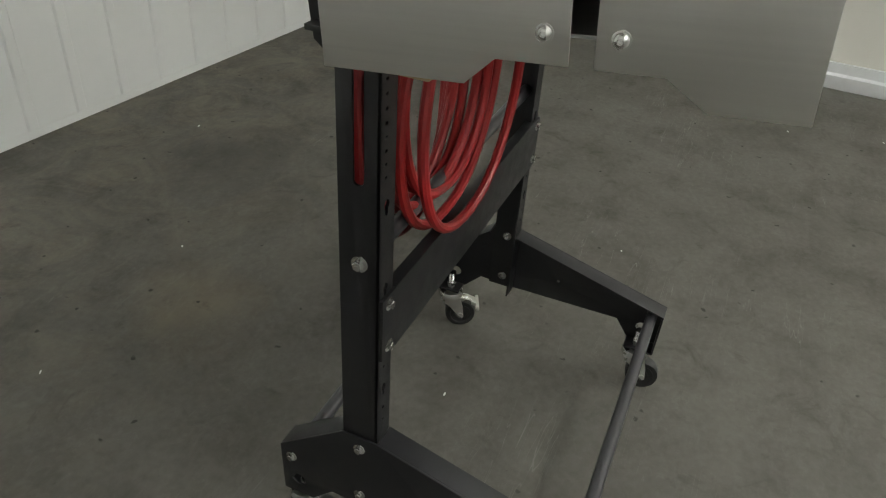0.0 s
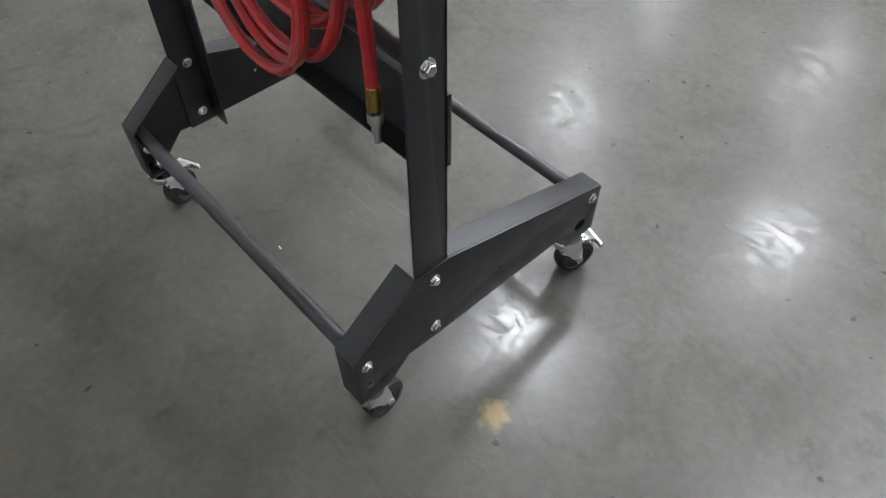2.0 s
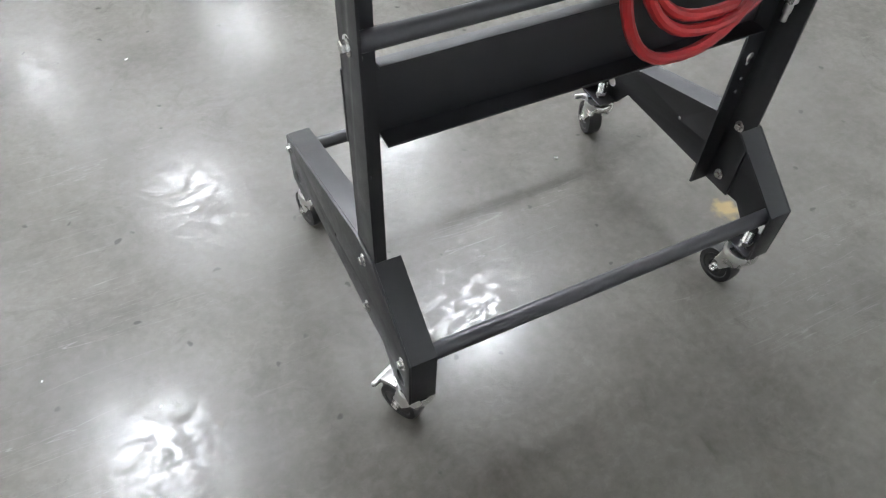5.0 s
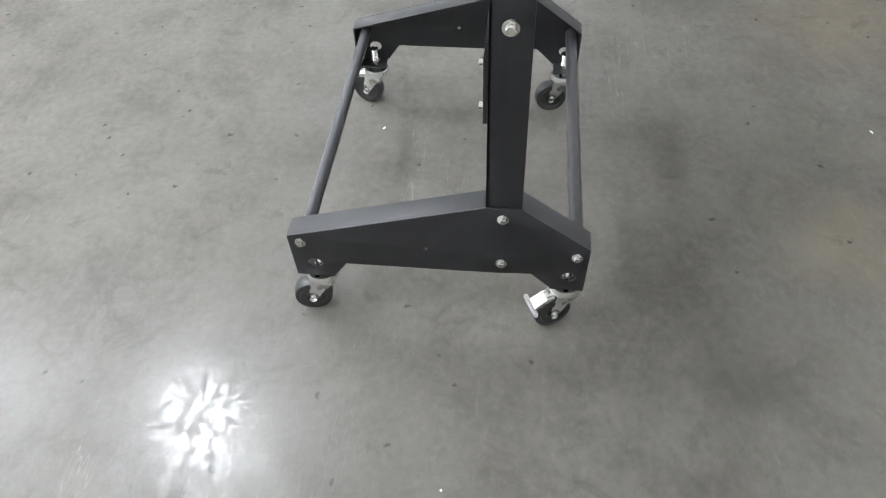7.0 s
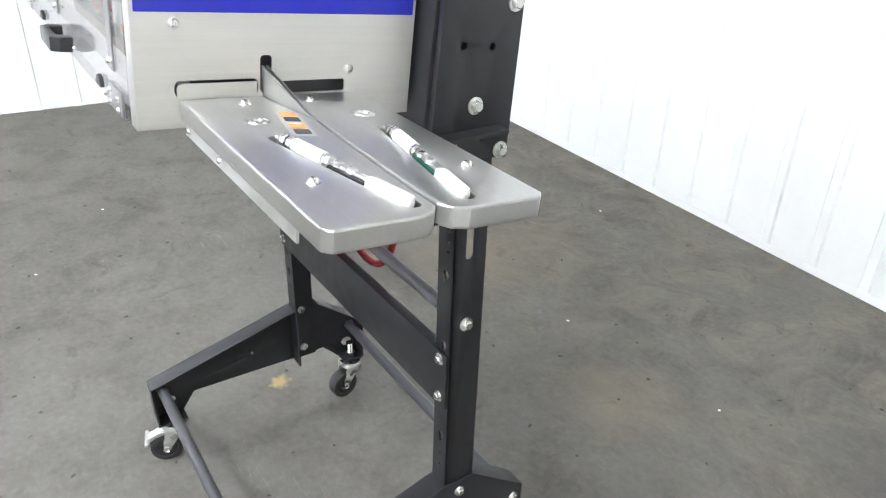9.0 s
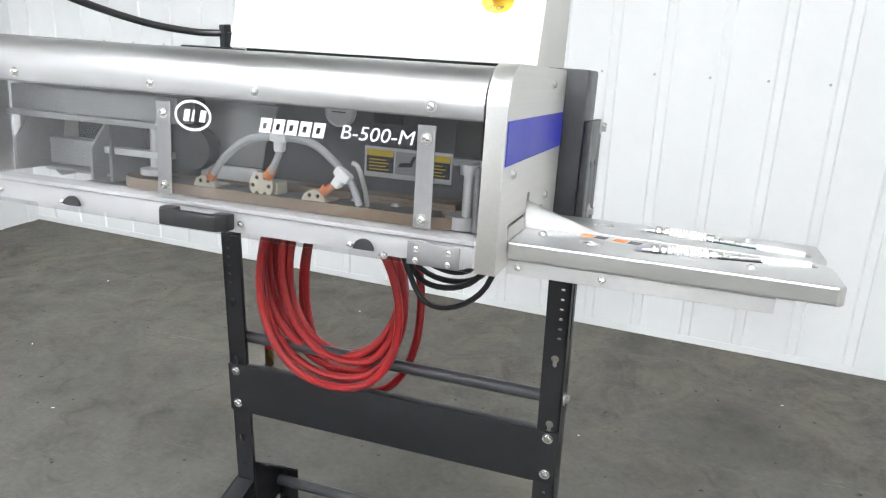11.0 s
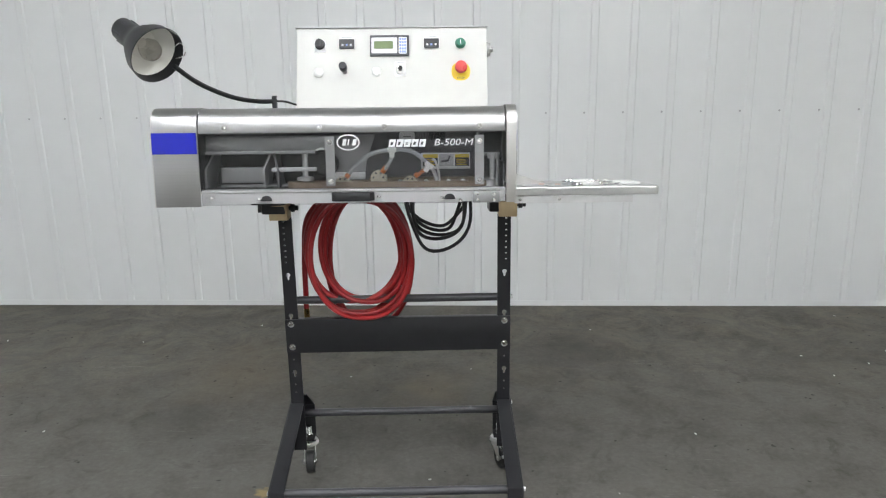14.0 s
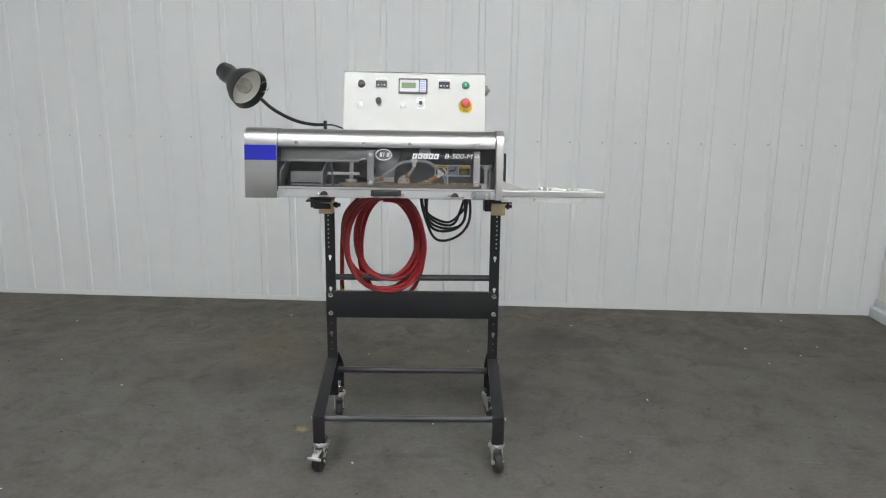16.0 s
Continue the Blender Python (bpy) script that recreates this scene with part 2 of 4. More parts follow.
TUBE = worn("milky_air_tube", (0.42, 0.43, 0.43), 0.3, 0.0, 0.08, 60, 0.05)
ORANGE = worn("orange_fitting", (0.55, 0.17, 0.05), 0.4, 0.0, 0.1, 60, 0.05)
WOOD = worn("pale_wood_block", (0.52, 0.40, 0.24), 0.6, 0.0, 0.15, 60, 0.3, (1, 1, 0.15))
BRASS = worn("brass", (0.55, 0.36, 0.11), 0.3, 1.0, 0.12, 90, 0.1)
YELLOW = worn("yellow_label", (0.8, 0.58, 0.03), 0.45, 0.0, 0.05, 40, 0.04)
BUTTON_RED = worn("red_button_plastic", (0.5, 0.035, 0.03), 0.32, 0.0, 0.06, 40, 0.04)
GREEN = worn("green_button_plastic", (0.01, 0.19, 0.1), 0.35, 0.0, 0.06, 40, 0.04)
DARK_GREEN = worn("dark_green_strip", (0.008, 0.06, 0.045), 0.4, 0.0, 0.1, 60, 0.05)
LCD = worn("green_lcd", (0.12, 0.165, 0.07), 0.25, 0.0, 0.06, 40, 0.02)
KEYPAD = worn("pale_blue_keypad", (0.25, 0.32, 0.6), 0.4, 0.0, 0.05, 40, 0.04)
LABEL_ORANGE = worn("orange_label", (0.75, 0.26, 0.07), 0.45, 0.0, 0.05, 40, 0.04)
LABEL_DARK = worn("dark_print", (0.04, 0.04, 0.045), 0.45, 0.0, 0.1, 40, 0.04)
LABEL_WHITE = worn("white_print", (0.85, 0.85, 0.85), 0.45, 0.0, 0.03, 40, 0.04)
ENAMEL = worn("white_reflector_enamel", (0.78, 0.77, 0.72), 0.3, 0.0, 0.03, 40, 0.03)
SCREW = worn("painted_screw_head", (0.5, 0.5, 0.5), 0.4, 0.2, 0.1, 60, 0.05)
CHIP = worn("pale_debris", (0.7, 0.69, 0.66), 0.6, 0.0, 0.1, 60, 0.1)
PANE = clear("clear_acrylic", (0.865, 0.865, 0.87), 0.04)
BULB = clear("bulb_glass", (0.85, 0.83, 0.8), 0.18)
GLOW = glowing("led_panel", (0.965, 1.0, 1.06), LAMP_POWER)


# ---- mesh helpers ----
def finish(name, bm, mat, smooth=True, angle=35):
    bmesh.ops.recalc_face_normals(bm, faces=bm.faces)
    me = bpy.data.meshes.new(name)
    bm.to_mesh(me)
    bm.free()
    me.materials.append(mat)
    if smooth:
        me.shade_smooth()
        me.set_sharp_from_angle(angle=radians(angle))
    return me


def part(name, bm, mat, parent, label=""):
    ob = new(name, finish(name, bm, mat))
    ob.parent = parent
    return tagged(ob, label)


def piece(name, me, parent, m=None, label=""):
    """One more object on a mesh that is shared."""
    ob = new(name, me)
    ob.parent = parent
    if m is not None:
        ob.matrix_basis = m
    return tagged(ob, label)


def thing(name, m, label, category, group="", kind=""):
    ob = new(name)
    ob.matrix_basis = m
    ob.empty_display_size = 0.05
    return tagged(ob, label, category, group, kind)


def structure(name, bm, mat, label, category):
    return tagged(new(name, finish(name, bm, mat)), label, category, kind="structure")


def box(x0, x1, y0, y1, z0, z1, bevel=0.0, seg=2, bm=None):
    own = bmesh.new()
    bmesh.ops.create_cube(own, size=1)
    for v in own.verts:
        v.co = ((x0 + x1) / 2 + v.co.x * (x1 - x0), (y0 + y1) / 2 + v.co.y * (y1 - y0), (z0 + z1) / 2 + v.co.z * (z1 - z0))
    if bevel:
        bmesh.ops.bevel(own, geom=own.edges[:], offset=bevel, segments=seg, affect="EDGES", profile=0.6)
    return join(bm, own)


def join(bm, own):
    if bm is None:
        return own
    tmp = bpy.data.meshes.new("tmp")
    own.to_mesh(tmp)
    own.free()
    bm.from_mesh(tmp)
    bpy.data.meshes.remove(tmp)
    return bm


def prism(outline, axis, a, b, bevel=0.0, holes=(), bm=None):
    """A flat outline pulled along an axis from a to b; axis x: outline is (y, z); y: (x, z); z: (x, y). holes: outlines cut through."""
    own = bmesh.new()

    def put(p, d):
        return {"x": (d, p[0], p[1]), "y": (p[0], d, p[1]), "z": (p[0], p[1], d)}[axis]

    rings = [outline, *holes]
    loops = {d: [[own.verts.new(put(p, d)) for p in ring] for ring in rings] for d in (a, b)}
    for d in (a, b):
        edges = []
        for ring in loops[d]:
            edges += [own.edges.new((ring[i], ring[(i + 1) % len(ring)])) for i in range(len(ring))]
        if holes:
            bmesh.ops.triangle_fill(own, edges=edges, use_beauty=True, use_dissolve=True)
        else:
            own.faces.new(loops[d][0])
    for r0, r1 in zip(loops[a], loops[b]):
        for i in range(len(r0)):
            j = (i + 1) % len(r0)
            own.faces.new((r0[i], r0[j], r1[j], r1[i]))
    bmesh.ops.recalc_face_normals(own, faces=own.faces)
    if bevel:
        rim = [e for e in own.edges if len(e.link_faces) == 2 and e.calc_face_angle() > 0.6]
        bmesh.ops.bevel(own, geom=rim, offset=bevel, segments=2, affect="EDGES", profile=0.6)
    return join(bm, own)


def circle(cx, cy, r, n=16, sy=1.0):
    return [(cx + r * math.cos(2 * math.pi * i / n), cy + sy * r * math.sin(2 * math.pi * i / n)) for i in range(n)]


def rounded(x0, x1, y0, y1, r, n=4):
    out = []
    for cx, cy, a in ((x1 - r, y1 - r, 0), (x0 + r, y1 - r, 90), (x0 + r, y0 + r, 180), (x1 - r, y0 + r, 270)):
        out += [(cx + r * math.cos(radians(a + 90 * i / n)), cy + r * math.sin(radians(a + 90 * i / n))) for i in range(n + 1)]
    return out


def lathe(profile, m=None, n=24, bm=None):
    """Rings (radius, height) turned about z, then placed by m."""
    own = bmesh.new()
    rings = []
    for r, h in profile:
        rings.append([own.verts.new((r * math.cos(2 * math.pi * i / n), r * math.sin(2 * math.pi * i / n), h)) for i in range(n)] if r > 1e-6 else [own.verts.new((0, 0, h))])
    for p, q in zip(rings, rings[1:]):
        for i in range(n):
            j = (i + 1) % n
            if len(p) == 1 and len(q) == 1:
                continue
            if len(p) == 1:
                own.faces.new((p[0], q[i], q[j]))
            elif len(q) == 1:
                own.faces.new((p[i], p[j], q[0]))
            else:
                own.faces.new((p[i], p[j], q[j], q[i]))
    if m is not None:
        own.transform(m)
    return join(bm, own)


def smooth_line(points, steps=8):
    pts = [Vector(p) for p in points]
    ext = [2 * pts[0] - pts[1], *pts, 2 * pts[-1] - pts[-2]]
    out = []
    for i in range(1, len(ext) - 2):
        p0, p1, p2, p3 = ext[i - 1:i + 3]
        for s in range(steps):
            t = s / steps
            out.append(0.5 * (2 * p1 + (p2 - p0) * t + (2 * p0 - 5 * p1 + 4 * p2 - p3) * t * t + (3 * p1 - p0 - 3 * p2 + p3) * t ** 3))
    return out + [pts[-1]]


def tube(points, radius, n=10, bm=None):
    """A round line through the points, with closed ends."""
    own = bmesh.new()
    pts = [Vector(p) for p in points]
    normal = None
    rings = []
    for i, p in enumerate(pts):
        d = (pts[min(i + 1, len(pts) - 1)] - pts[max(i - 1, 0)]).normalized()
        if normal is None:
            normal = d.orthogonal().normalized()
        normal = (normal - d * normal.dot(d)).normalized()
        side = d.cross(normal)
        r = radius(i / (len(pts) - 1)) if callable(radius) else radius
        rings.append([own.verts.new(p + r * (math.cos(2 * math.pi * k / n) * normal + math.sin(2 * math.pi * k / n) * side)) for k in range(n)])
    for p, q in zip(rings, rings[1:]):
        for k in range(n):
            own.faces.new((p[k], p[(k + 1) % n], q[(k + 1) % n], q[k]))
    own.faces.new(rings[0])
    own.faces.new(rings[-1])
    return join(bm, own)


def letters(text, height, m, mat, parent, name, label="", shear=0.0, width=None, thick=0.0006):
    """Raised letters of the built-in font, centred, reading along x with z up and facing -y."""
    cu = bpy.data.curves.new(name, "FONT")
    cu.body, cu.size, cu.align_x, cu.align_y, cu.shear, cu.extrude, cu.resolution_u = text, height / 0.7, "CENTER", "CENTER", shear, thick, 3
    tmp = new("tmp_text", cu)
    bpy.context.view_layer.update()
    me = bpy.data.meshes.new_from_object(tmp.evaluated_get(bpy.context.evaluated_depsgraph_get()))
    bpy.data.objects.remove(tmp)
    bpy.data.curves.remove(cu)
    xs = [v.co.x for v in me.vertices]
    k = width / (max(xs) - min(xs)) if width else 1.0
    me.transform(m @ pose(0, 0, 0, 90, 0, 0) @ Matrix.Diagonal((k, 1, 1, 1)))
    me.name = name
    me.materials.clear()
    me.materials.append(mat)
    return piece(name, me, parent, None, label)


def bolt_mesh(name, r, h, mat, washer=True):
    """Hexagon head on a washer, pointing along +z."""
    bm = lathe([(0, 0), (r * 1.55, 0), (r * 1.55, h * 0.18), (r * 0.98, h * 0.2)], n=16) if washer else bmesh.new()
    lathe([(r, h * 0.15), (r, h * 0.85), (r * 0.85, h), (0, h)], pose(0, 0, 0, 0, 0, 15), 6, bm)
    return finish(name, bm, mat)


def dome_mesh(name, r, h, mat):
    """Round socket-head screw, pointing along +z."""
    bm = lathe([(r * 1.25, 0), (r * 1.25, h * 0.12), (r, h * 0.14), (r * 0.95, h * 0.55), (r * 0.7, h * 0.9), (r * 0.42, h), (r * 0.4, h * 0.6), (0, h * 0.6)], n=14)
    return finish(name, bm, mat)


BOLT = bolt_mesh("bolt", 0.0062, 0.007, ZINC)
BIG_BOLT = bolt_mesh("bolt", 0.0075, 0.009, ZINC)
DOME = dome_mesh("screw", 0.0052, 0.0045, ZINC)
DARK_DOT = dome_mesh("hole", 0.0052, 0.0045, LABEL_DARK)
OUT_L, OUT_R, FRONT = (0, -90, 0), (0, 90, 0), (90, 0, 0)

# ---- the hall ----
TURN = -3.55  # the walls stand a little askew to the machine
HALL = pose(0, 0, 0, 0, 0, TURN)
WY, WX, RX = 1.782, -3.25, 2.735

structure("floor", box(-8, 12, -14, 4, -0.2, 0), CONCRETE, "worn polished grey concrete floor with stains and scuffs", "floor")
structure("ceiling", box(-8, 12, -14, 4, CEIL + 0.02, CEIL + 0.22), PLAIN, "plain white warehouse ceiling above the lights", "ceiling")


def ribbed(x0, x1, height, step=0.1975):
    """Sheet-metal wall with flat-topped ribs; its face lies at y = 0 and looks to -y."""
    line = [(x0, 0.0)]
    x = x0 + step * 0.5
    while x < x1 - 0.05:
        line += [(x - 0.022, 0.0), (x - 0.015, -0.007), (x + 0.015, -0.007), (x + 0.022, 0.0)]
        x += step
    line += [(x1, 0.0), (x1, 0.12), (x0, 0.12)]
    return prism(line, "z", 0.0, height)


wall = structure("wall_back", ribbed(-3.42, 9.0, CEIL + 0.1), WALL, "white ribbed sheet-metal wall behind the machine", "wall")
wall.matrix_basis = HALL @ pose(0, WY, 0)
wall_left = structure("wall_left", ribbed(-12.0, 1.79, CEIL + 0.1), WALL, "white ribbed sheet-metal side wall", "wall")
wall_left.matrix_basis = HALL @ pose(WX, 0, 0, 0, 0, 90)
right = structure("wall_right", box(RX, RX + 0.15, -3.4, WY - 0.012, 0.0, CEIL + 0.05), CREAM, "plain off-white side wall", "wall")
right.matrix_basis = HALL
base = structure("baseboard", prism([(RX - 0.05, 0), (RX - 0.003, 0), (RX - 0.003, 0.11), (RX - 0.02, 0.11), (RX - 0.024, 0.065), (RX - 0.05, 0.06)], "y", -3.4, WY - 0.02, 0.003), BASE_TRIM, "pale grey metal channel along the wall's foot", "baseboard")
base.matrix_basis = HALL
for name, dims in (("wall_front", (-6, 11, -12.2, -12.0, 0, CEIL + 0.1)), ("wall_far", (9.0, 9.2, -12, 3, 0, CEIL + 0.1))):
    structure(name, box(*dims), PLAIN, "plain white wall closing the hall", "wall").matrix_basis = HALL
trim = structure("trim", box(WX, RX, WY - 0.012, WY - 0.0095, 0.001, 0.03), WALL, "white flashing strip at the wall's foot", "trim")
trim.matrix_basis = HALL
wall_screw = dome_mesh("screw", 0.0042, 0.004, SCREW)
for i in range(30):
    x = -3.42 + 0.09875 + 0.1975 * i - 0.04
    if WX < x < RX:
        piece("screw", wall_screw, wall, pose(x, -0.0005, 1.05, 90, 0, 0))

frame_me = finish("frame", prism(rounded(-0.3, 0.3, -0.3, 0.3, 0.02), "z", 0, 0.07, 0.004, [rounded(-0.27, 0.27, -0.27, 0.27, 0.02)]), WHITE)
glow_me = finish("diffuser", prism(rounded(-0.268, 0.268, -0.268, 0.268, 0.02), "z", -0.004, 0.074), GLOW)
rod_me = finish("hanger", lathe([(0.004, 0.06), (0.004, 0.52), (0, 0.52)], None, 8), ZINC)
for x, y in LAMPS:
    lamp = thing("ceiling_light", pose(x, y, CEIL - 0.5), "square white LED panel light hung below the ceiling", "ceiling light", "ceiling lights")
    piece("frame", frame_me, lamp)
    piece("diffuser", glow_me, lamp)
    for hx in (-0.285, 0.285):
        piece("hanger", rod_me, lamp, pose(hx, 0, 0))

# ---- the rolling stand ----
stand = thing("rolling_stand", Matrix.Diagonal((1, 1, 1.024, 1)), "charcoal powder-coated steel stand on four braked casters", "stand")
WEB = [(-0.371, 0.211), (-0.369, 0.11), (-0.302, 0.108), (-0.274, 0.146), (0.0, 0.143), (0.052, 0.146), (0.09, 0.108), (0.146, 0.107), (0.148, 0.213), (0.031, 0.3), (-0.03, 0.3)]
for s in (-1, 1):
    xo, xi = s * 0.34, s * 0.336
    foot = prism(WEB, "x", xo, xi, 0.0012, [circle(-0.13, 0.196, 0.0035, 8), circle(-0.331, 0.143, 0.0135, 20, 0.85), circle(0.117, 0.142, 0.0135, 20, 0.85)])
    flanges = []
    # folded top, end and bottom flanges
    for (y0, z0), (y1, z1) in (((-0.371, 0.211), (-0.03, 0.3)), ((0.031, 0.3), (0.148, 0.213)), ((0.148, 0.213), (0.146, 0.108)), ((-0.371, 0.211), (-0.369, 0.108))):
        d = Vector((y1 - y0, z1 - z0)).normalized()
        nrm = Vector((-d.y, d.x)) * 0.004
        c = Vector((-0.1, 0.16))
        if (Vector((y0, z0)) + nrm - c).length > (Vector((y0, z0)) - nrm - c).length:
            nrm = -nrm
        q = [(y0, z0), (y1, z1), (y1 + nrm.x, z1 + nrm.y), (y0 + nrm.x, z0 + nrm.y)]
        flanges.append(prism(q, "x", s * 0.336, s * 0.297, 0.0008))
    for y0, y1 in ((-0.367, -0.304), (0.092, 0.144)):
        flanges.append(box(min(xi, s * 0.297), max(xi, s * 0.297), y0, y1, 0.1065, 0.1105, 0.0008, 1))
    f = part("foot", foot, CHARCOAL, stand)
    for fl in flanges:
        part("flange", fl, CHARCOAL, f)
    # angle-section post: outer web with a slot, front flange with keyholes and a row of slots
    slot = rounded(-0.006, 0.008, 0.725, 0.87, 0.0065)
    post = prism([(-0.028, 0.143), (0.03, 0.143), (0.03, 0.93), (-0.028, 0.93)], "x", s * 0.3355, s * 0.3315, 0.001, [slot])
    holes = []
    for zk in (0.40, 0.555 + 0.022, 0.70):
        holes.append([(s * 0.318 + 0.0068 * math.cos(a), zk + 0.0068 * math.sin(a)) for a in [radians(-60 + 300 * i / 12) for i in range(13)]] + [(s * 0.318 - 0.0034, zk - 0.013), (s * 0.318, zk - 0.0155), (s * 0.318 + 0.0034, zk - 0.013)])
    for zk in (0.36, 0.44, 0.335):
        holes.append(circle(s * 0.318, zk, 0.0028, 8))
    for k in range(8):
        holes.append(rounded(s * 0.322 - 0.0034, s * 0.322 + 0.0034, 0.735 + 0.017 * k, 0.7395 + 0.017 * k, 0.002, 2))
    prism([(s * 0.3355, 0.143), (s * 0.297, 0.143), (s * 0.297, 0.93), (s * 0.3355, 0.93)], "y", -0.028, -0.024, 0.0, holes, post)
    part("post", post, CHARCOAL, stand)
    out = OUT_R if s > 0 else OUT_L
    for y, z in ((0, 0.277), (0, 0.170), (-0.349, 0.196), (0.127, 0.194)):
        piece("bolt", BOLT, stand, pose(xo, y, z, *out))
    piece("bolt", BIG_BOLT, stand, pose(s * 0.3355, 0, 0.615, *out))
    for z in (0.553, 0.482):
        piece("bolt", BOLT, stand, pose(s * 0.318, -0.034, z, *FRONT))
    for y, z in ((0.0, 0.277), (0.0, 0.17)):
        piece("nut", BOLT, stand, pose(s * 0.3315, y, z, *(OUT_L if s > 0 else OUT_R)))
    # timber block and clamp bolts under the machine
    part("block", box(s * 0.321 - 0.026, s * 0.321 + 0.026, -0.088, -0.036, 0.872, 0.916, 0.003), WOOD, stand, "pale timber spacer block")
    part("clamp_plate", box(s * 0.335 - 0.058, s * 0.335 + 0.036, -0.092, 0.028, 0.9165, 0.9225, 0.0012), BLACK, stand)
    for dx in (-1, 1):
        rod = lathe([(0.0065, -0.02), (0.0065, 0.01), (0.011, 0.01), (0.011, 0.02), (0.007, 0.021), (0.007, 0.03), (0, 0.03)], pose(s * 0.321 + dx * 0.022, -0.062, 0.902, 0, dx * 90, 0), 12)
        part("clamp_bolt", rod, BLACK, stand)
part("crossbar", prism([(-0.034, 0.463), (-0.034, 0.567), (-0.016, 0.567), (-0.016, 0.564), (-0.031, 0.564), (-0.031, 0.466), (0.0, 0.466), (0.0, 0.463)], "x", -0.296, 0.296, 0.0008), CHARCOAL, stand)
part("crossbar_face", box(-0.336, 0.336, -0.0345, -0.0285, 0.464, 0.566, 0.0012), CHARCOAL, stand)
for y, z, r in ((-0.345, 0.193, 0.0115), (0.126, 0.191, 0.0125), (0.0, 0.615, 0.0115)):
    part("rod", lathe([(0, -0.335), (r, -0.335), (r, 0.335), (0, 0.335)], pose(0, y, z, 0, 90, 0), 20), ROD, stand)

fork_bm = lathe([(0, 0.1), (0.027, 0.1), (0.03, 0.094), (0.03, 0.088), (0.022, 0.083), (0, 0.083)], n=20)
for sx in (-1, 1):
    prism([(-0.022, 0.09), (0.022, 0.09), (0.03, 0.06), (0.034, 0.03), (0.024, 0.026), (0.0, 0.06), (-0.02, 0.075)], "x", sx * 0.0165, sx * 0.019, 0.0006, (), fork_bm)
lathe([(0.011, 0.111), (0.011, 0.121), (0.007, 0.122)], None, 6, fork_bm)
lathe([(0.0095 if k % 2 else 0.0078, 0.121 + 0.0022 * k) for k in range(14)] + [(0, 0.151)], None, 12, fork_bm)
lathe([(0.007, -0.022), (0.007, 0.022), (0, 0.022)], pose(0, 0.026, 0.036, 0, 90, 0), 10, fork_bm)
fork_me = finish("caster", fork_bm, ZINC)
wheel_me = finish("wheel", lathe([(0, -0.010), (0.012, -0.010), (0.014, -0.0125), (0.024, -0.0125), (0.026, -0.0145), (0.0345, -0.0135), (0.0365, -0.008), (0.0365, 0.008), (0.0345, 0.0135), (0.026, 0.0145), (0.024, 0.0125), (0.014, 0.0125), (0.012, 0.010), (0, 0.010)], pose(0, 0, 0, 0, 90, 0), 28), RUBBER)
brake_bm = prism([(-0.03, 0.078), (-0.05, 0.068), (-0.056, 0.06), (-0.05, 0.058), (-0.03, 0.068), (-0.012, 0.074), (-0.012, 0.08)], "x", -0.012, 0.012, 0.001)
box(-0.026, 0.026, -0.058, -0.05, 0.056, 0.066, 0.002, 1, brake_bm)
box(-0.006, 0.006, -0.03, 0.03, 0.0785, 0.0825, 0.001, 1, brake_bm)
brake_bm.transform(Matrix.Diagonal((1, -1, 1, 1)))
brake_me = finish("brake_lever", brake_bm, ZINC)
for x, y, a in ((0.316, -0.331, 190), (0.316, 0.117, 205), (-0.316, -0.331, 165), (-0.316, 0.117, 188)):
    c = piece("caster", fork_me, stand, pose(x, y, 0.0, 0, 0, a), "zinc-plated swivel caster fork")
    piece("wheel", wheel_me, c, pose(0, 0.026, 0.0365), "black rubber wheel")
    if x * y > 0:
        piece("brake_lever", brake_me, c, pose(0, 0.012, 0.0))

# ---- the sealing machine, tipped slightly back on the stand ----
HEAD = pose(-0.0129, -0.4115, 0.9987, -5.15, 0.38, 0.33)
head = thing("sealing_machine", HEAD, "brushed stainless bag sealing machine with clear front window and blue band", "packaging machine")


def rolled(y0, y1, z0, z1, r, n=8):
    """Side outline of a folded cover: open below and behind, rolled at the front top."""
    return [(y0, z0)] + [(y0 + r - r * math.cos(radians(90 * i / n)), z1 - r + r * math.sin(radians(90 * i / n))) for i in range(n + 1)] + [(y1, z1)]


def sheet(line, t):
    """A thin bent sheet from an open line, thickened inwards (towards +y and -z)."""
    inner = [(y + (t if z < line[-1][1] - 0.004 else 0), z - t) if i else (y + t, z) for i, (y, z) in enumerate(line)]
    return line + inner[::-1]


part("hood", prism(sheet(rolled(0.0, 0.318, 0.164, 0.222, 0.045), 0.0025), "x", -0.409, 0.294, 0.0006), STEEL, head, "rolled brushed stainless hood")
left_line = rolled(-0.004, 0.334, -0.003, 0.224, 0.045)
part("end_cover", prism(sheet(left_line, 0.0025), "x", -0.514, -0.411, 0.0006), STEEL, head, "brushed stainless end cover")
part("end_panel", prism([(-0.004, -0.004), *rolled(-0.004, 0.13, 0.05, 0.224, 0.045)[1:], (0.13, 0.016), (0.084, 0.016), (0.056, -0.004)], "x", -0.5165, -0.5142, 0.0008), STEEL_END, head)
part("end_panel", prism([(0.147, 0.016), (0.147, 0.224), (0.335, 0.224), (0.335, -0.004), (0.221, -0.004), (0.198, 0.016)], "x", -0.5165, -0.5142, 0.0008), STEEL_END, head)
for y in (0.114, 0.164):
    piece("screw", DOME, head, pose(-0.5165, y, 0.037, *OUT_L))
part("band", box(-0.5145, -0.4125, -0.0062, -0.0045, 0.119, 0.167, 0.0004, 1), BLUE, head, "blue vinyl band")
part("bottom_plate", box(-0.405, 0.295, 0.012, 0.12, 0.003, 0.006), GREYMETAL, head)
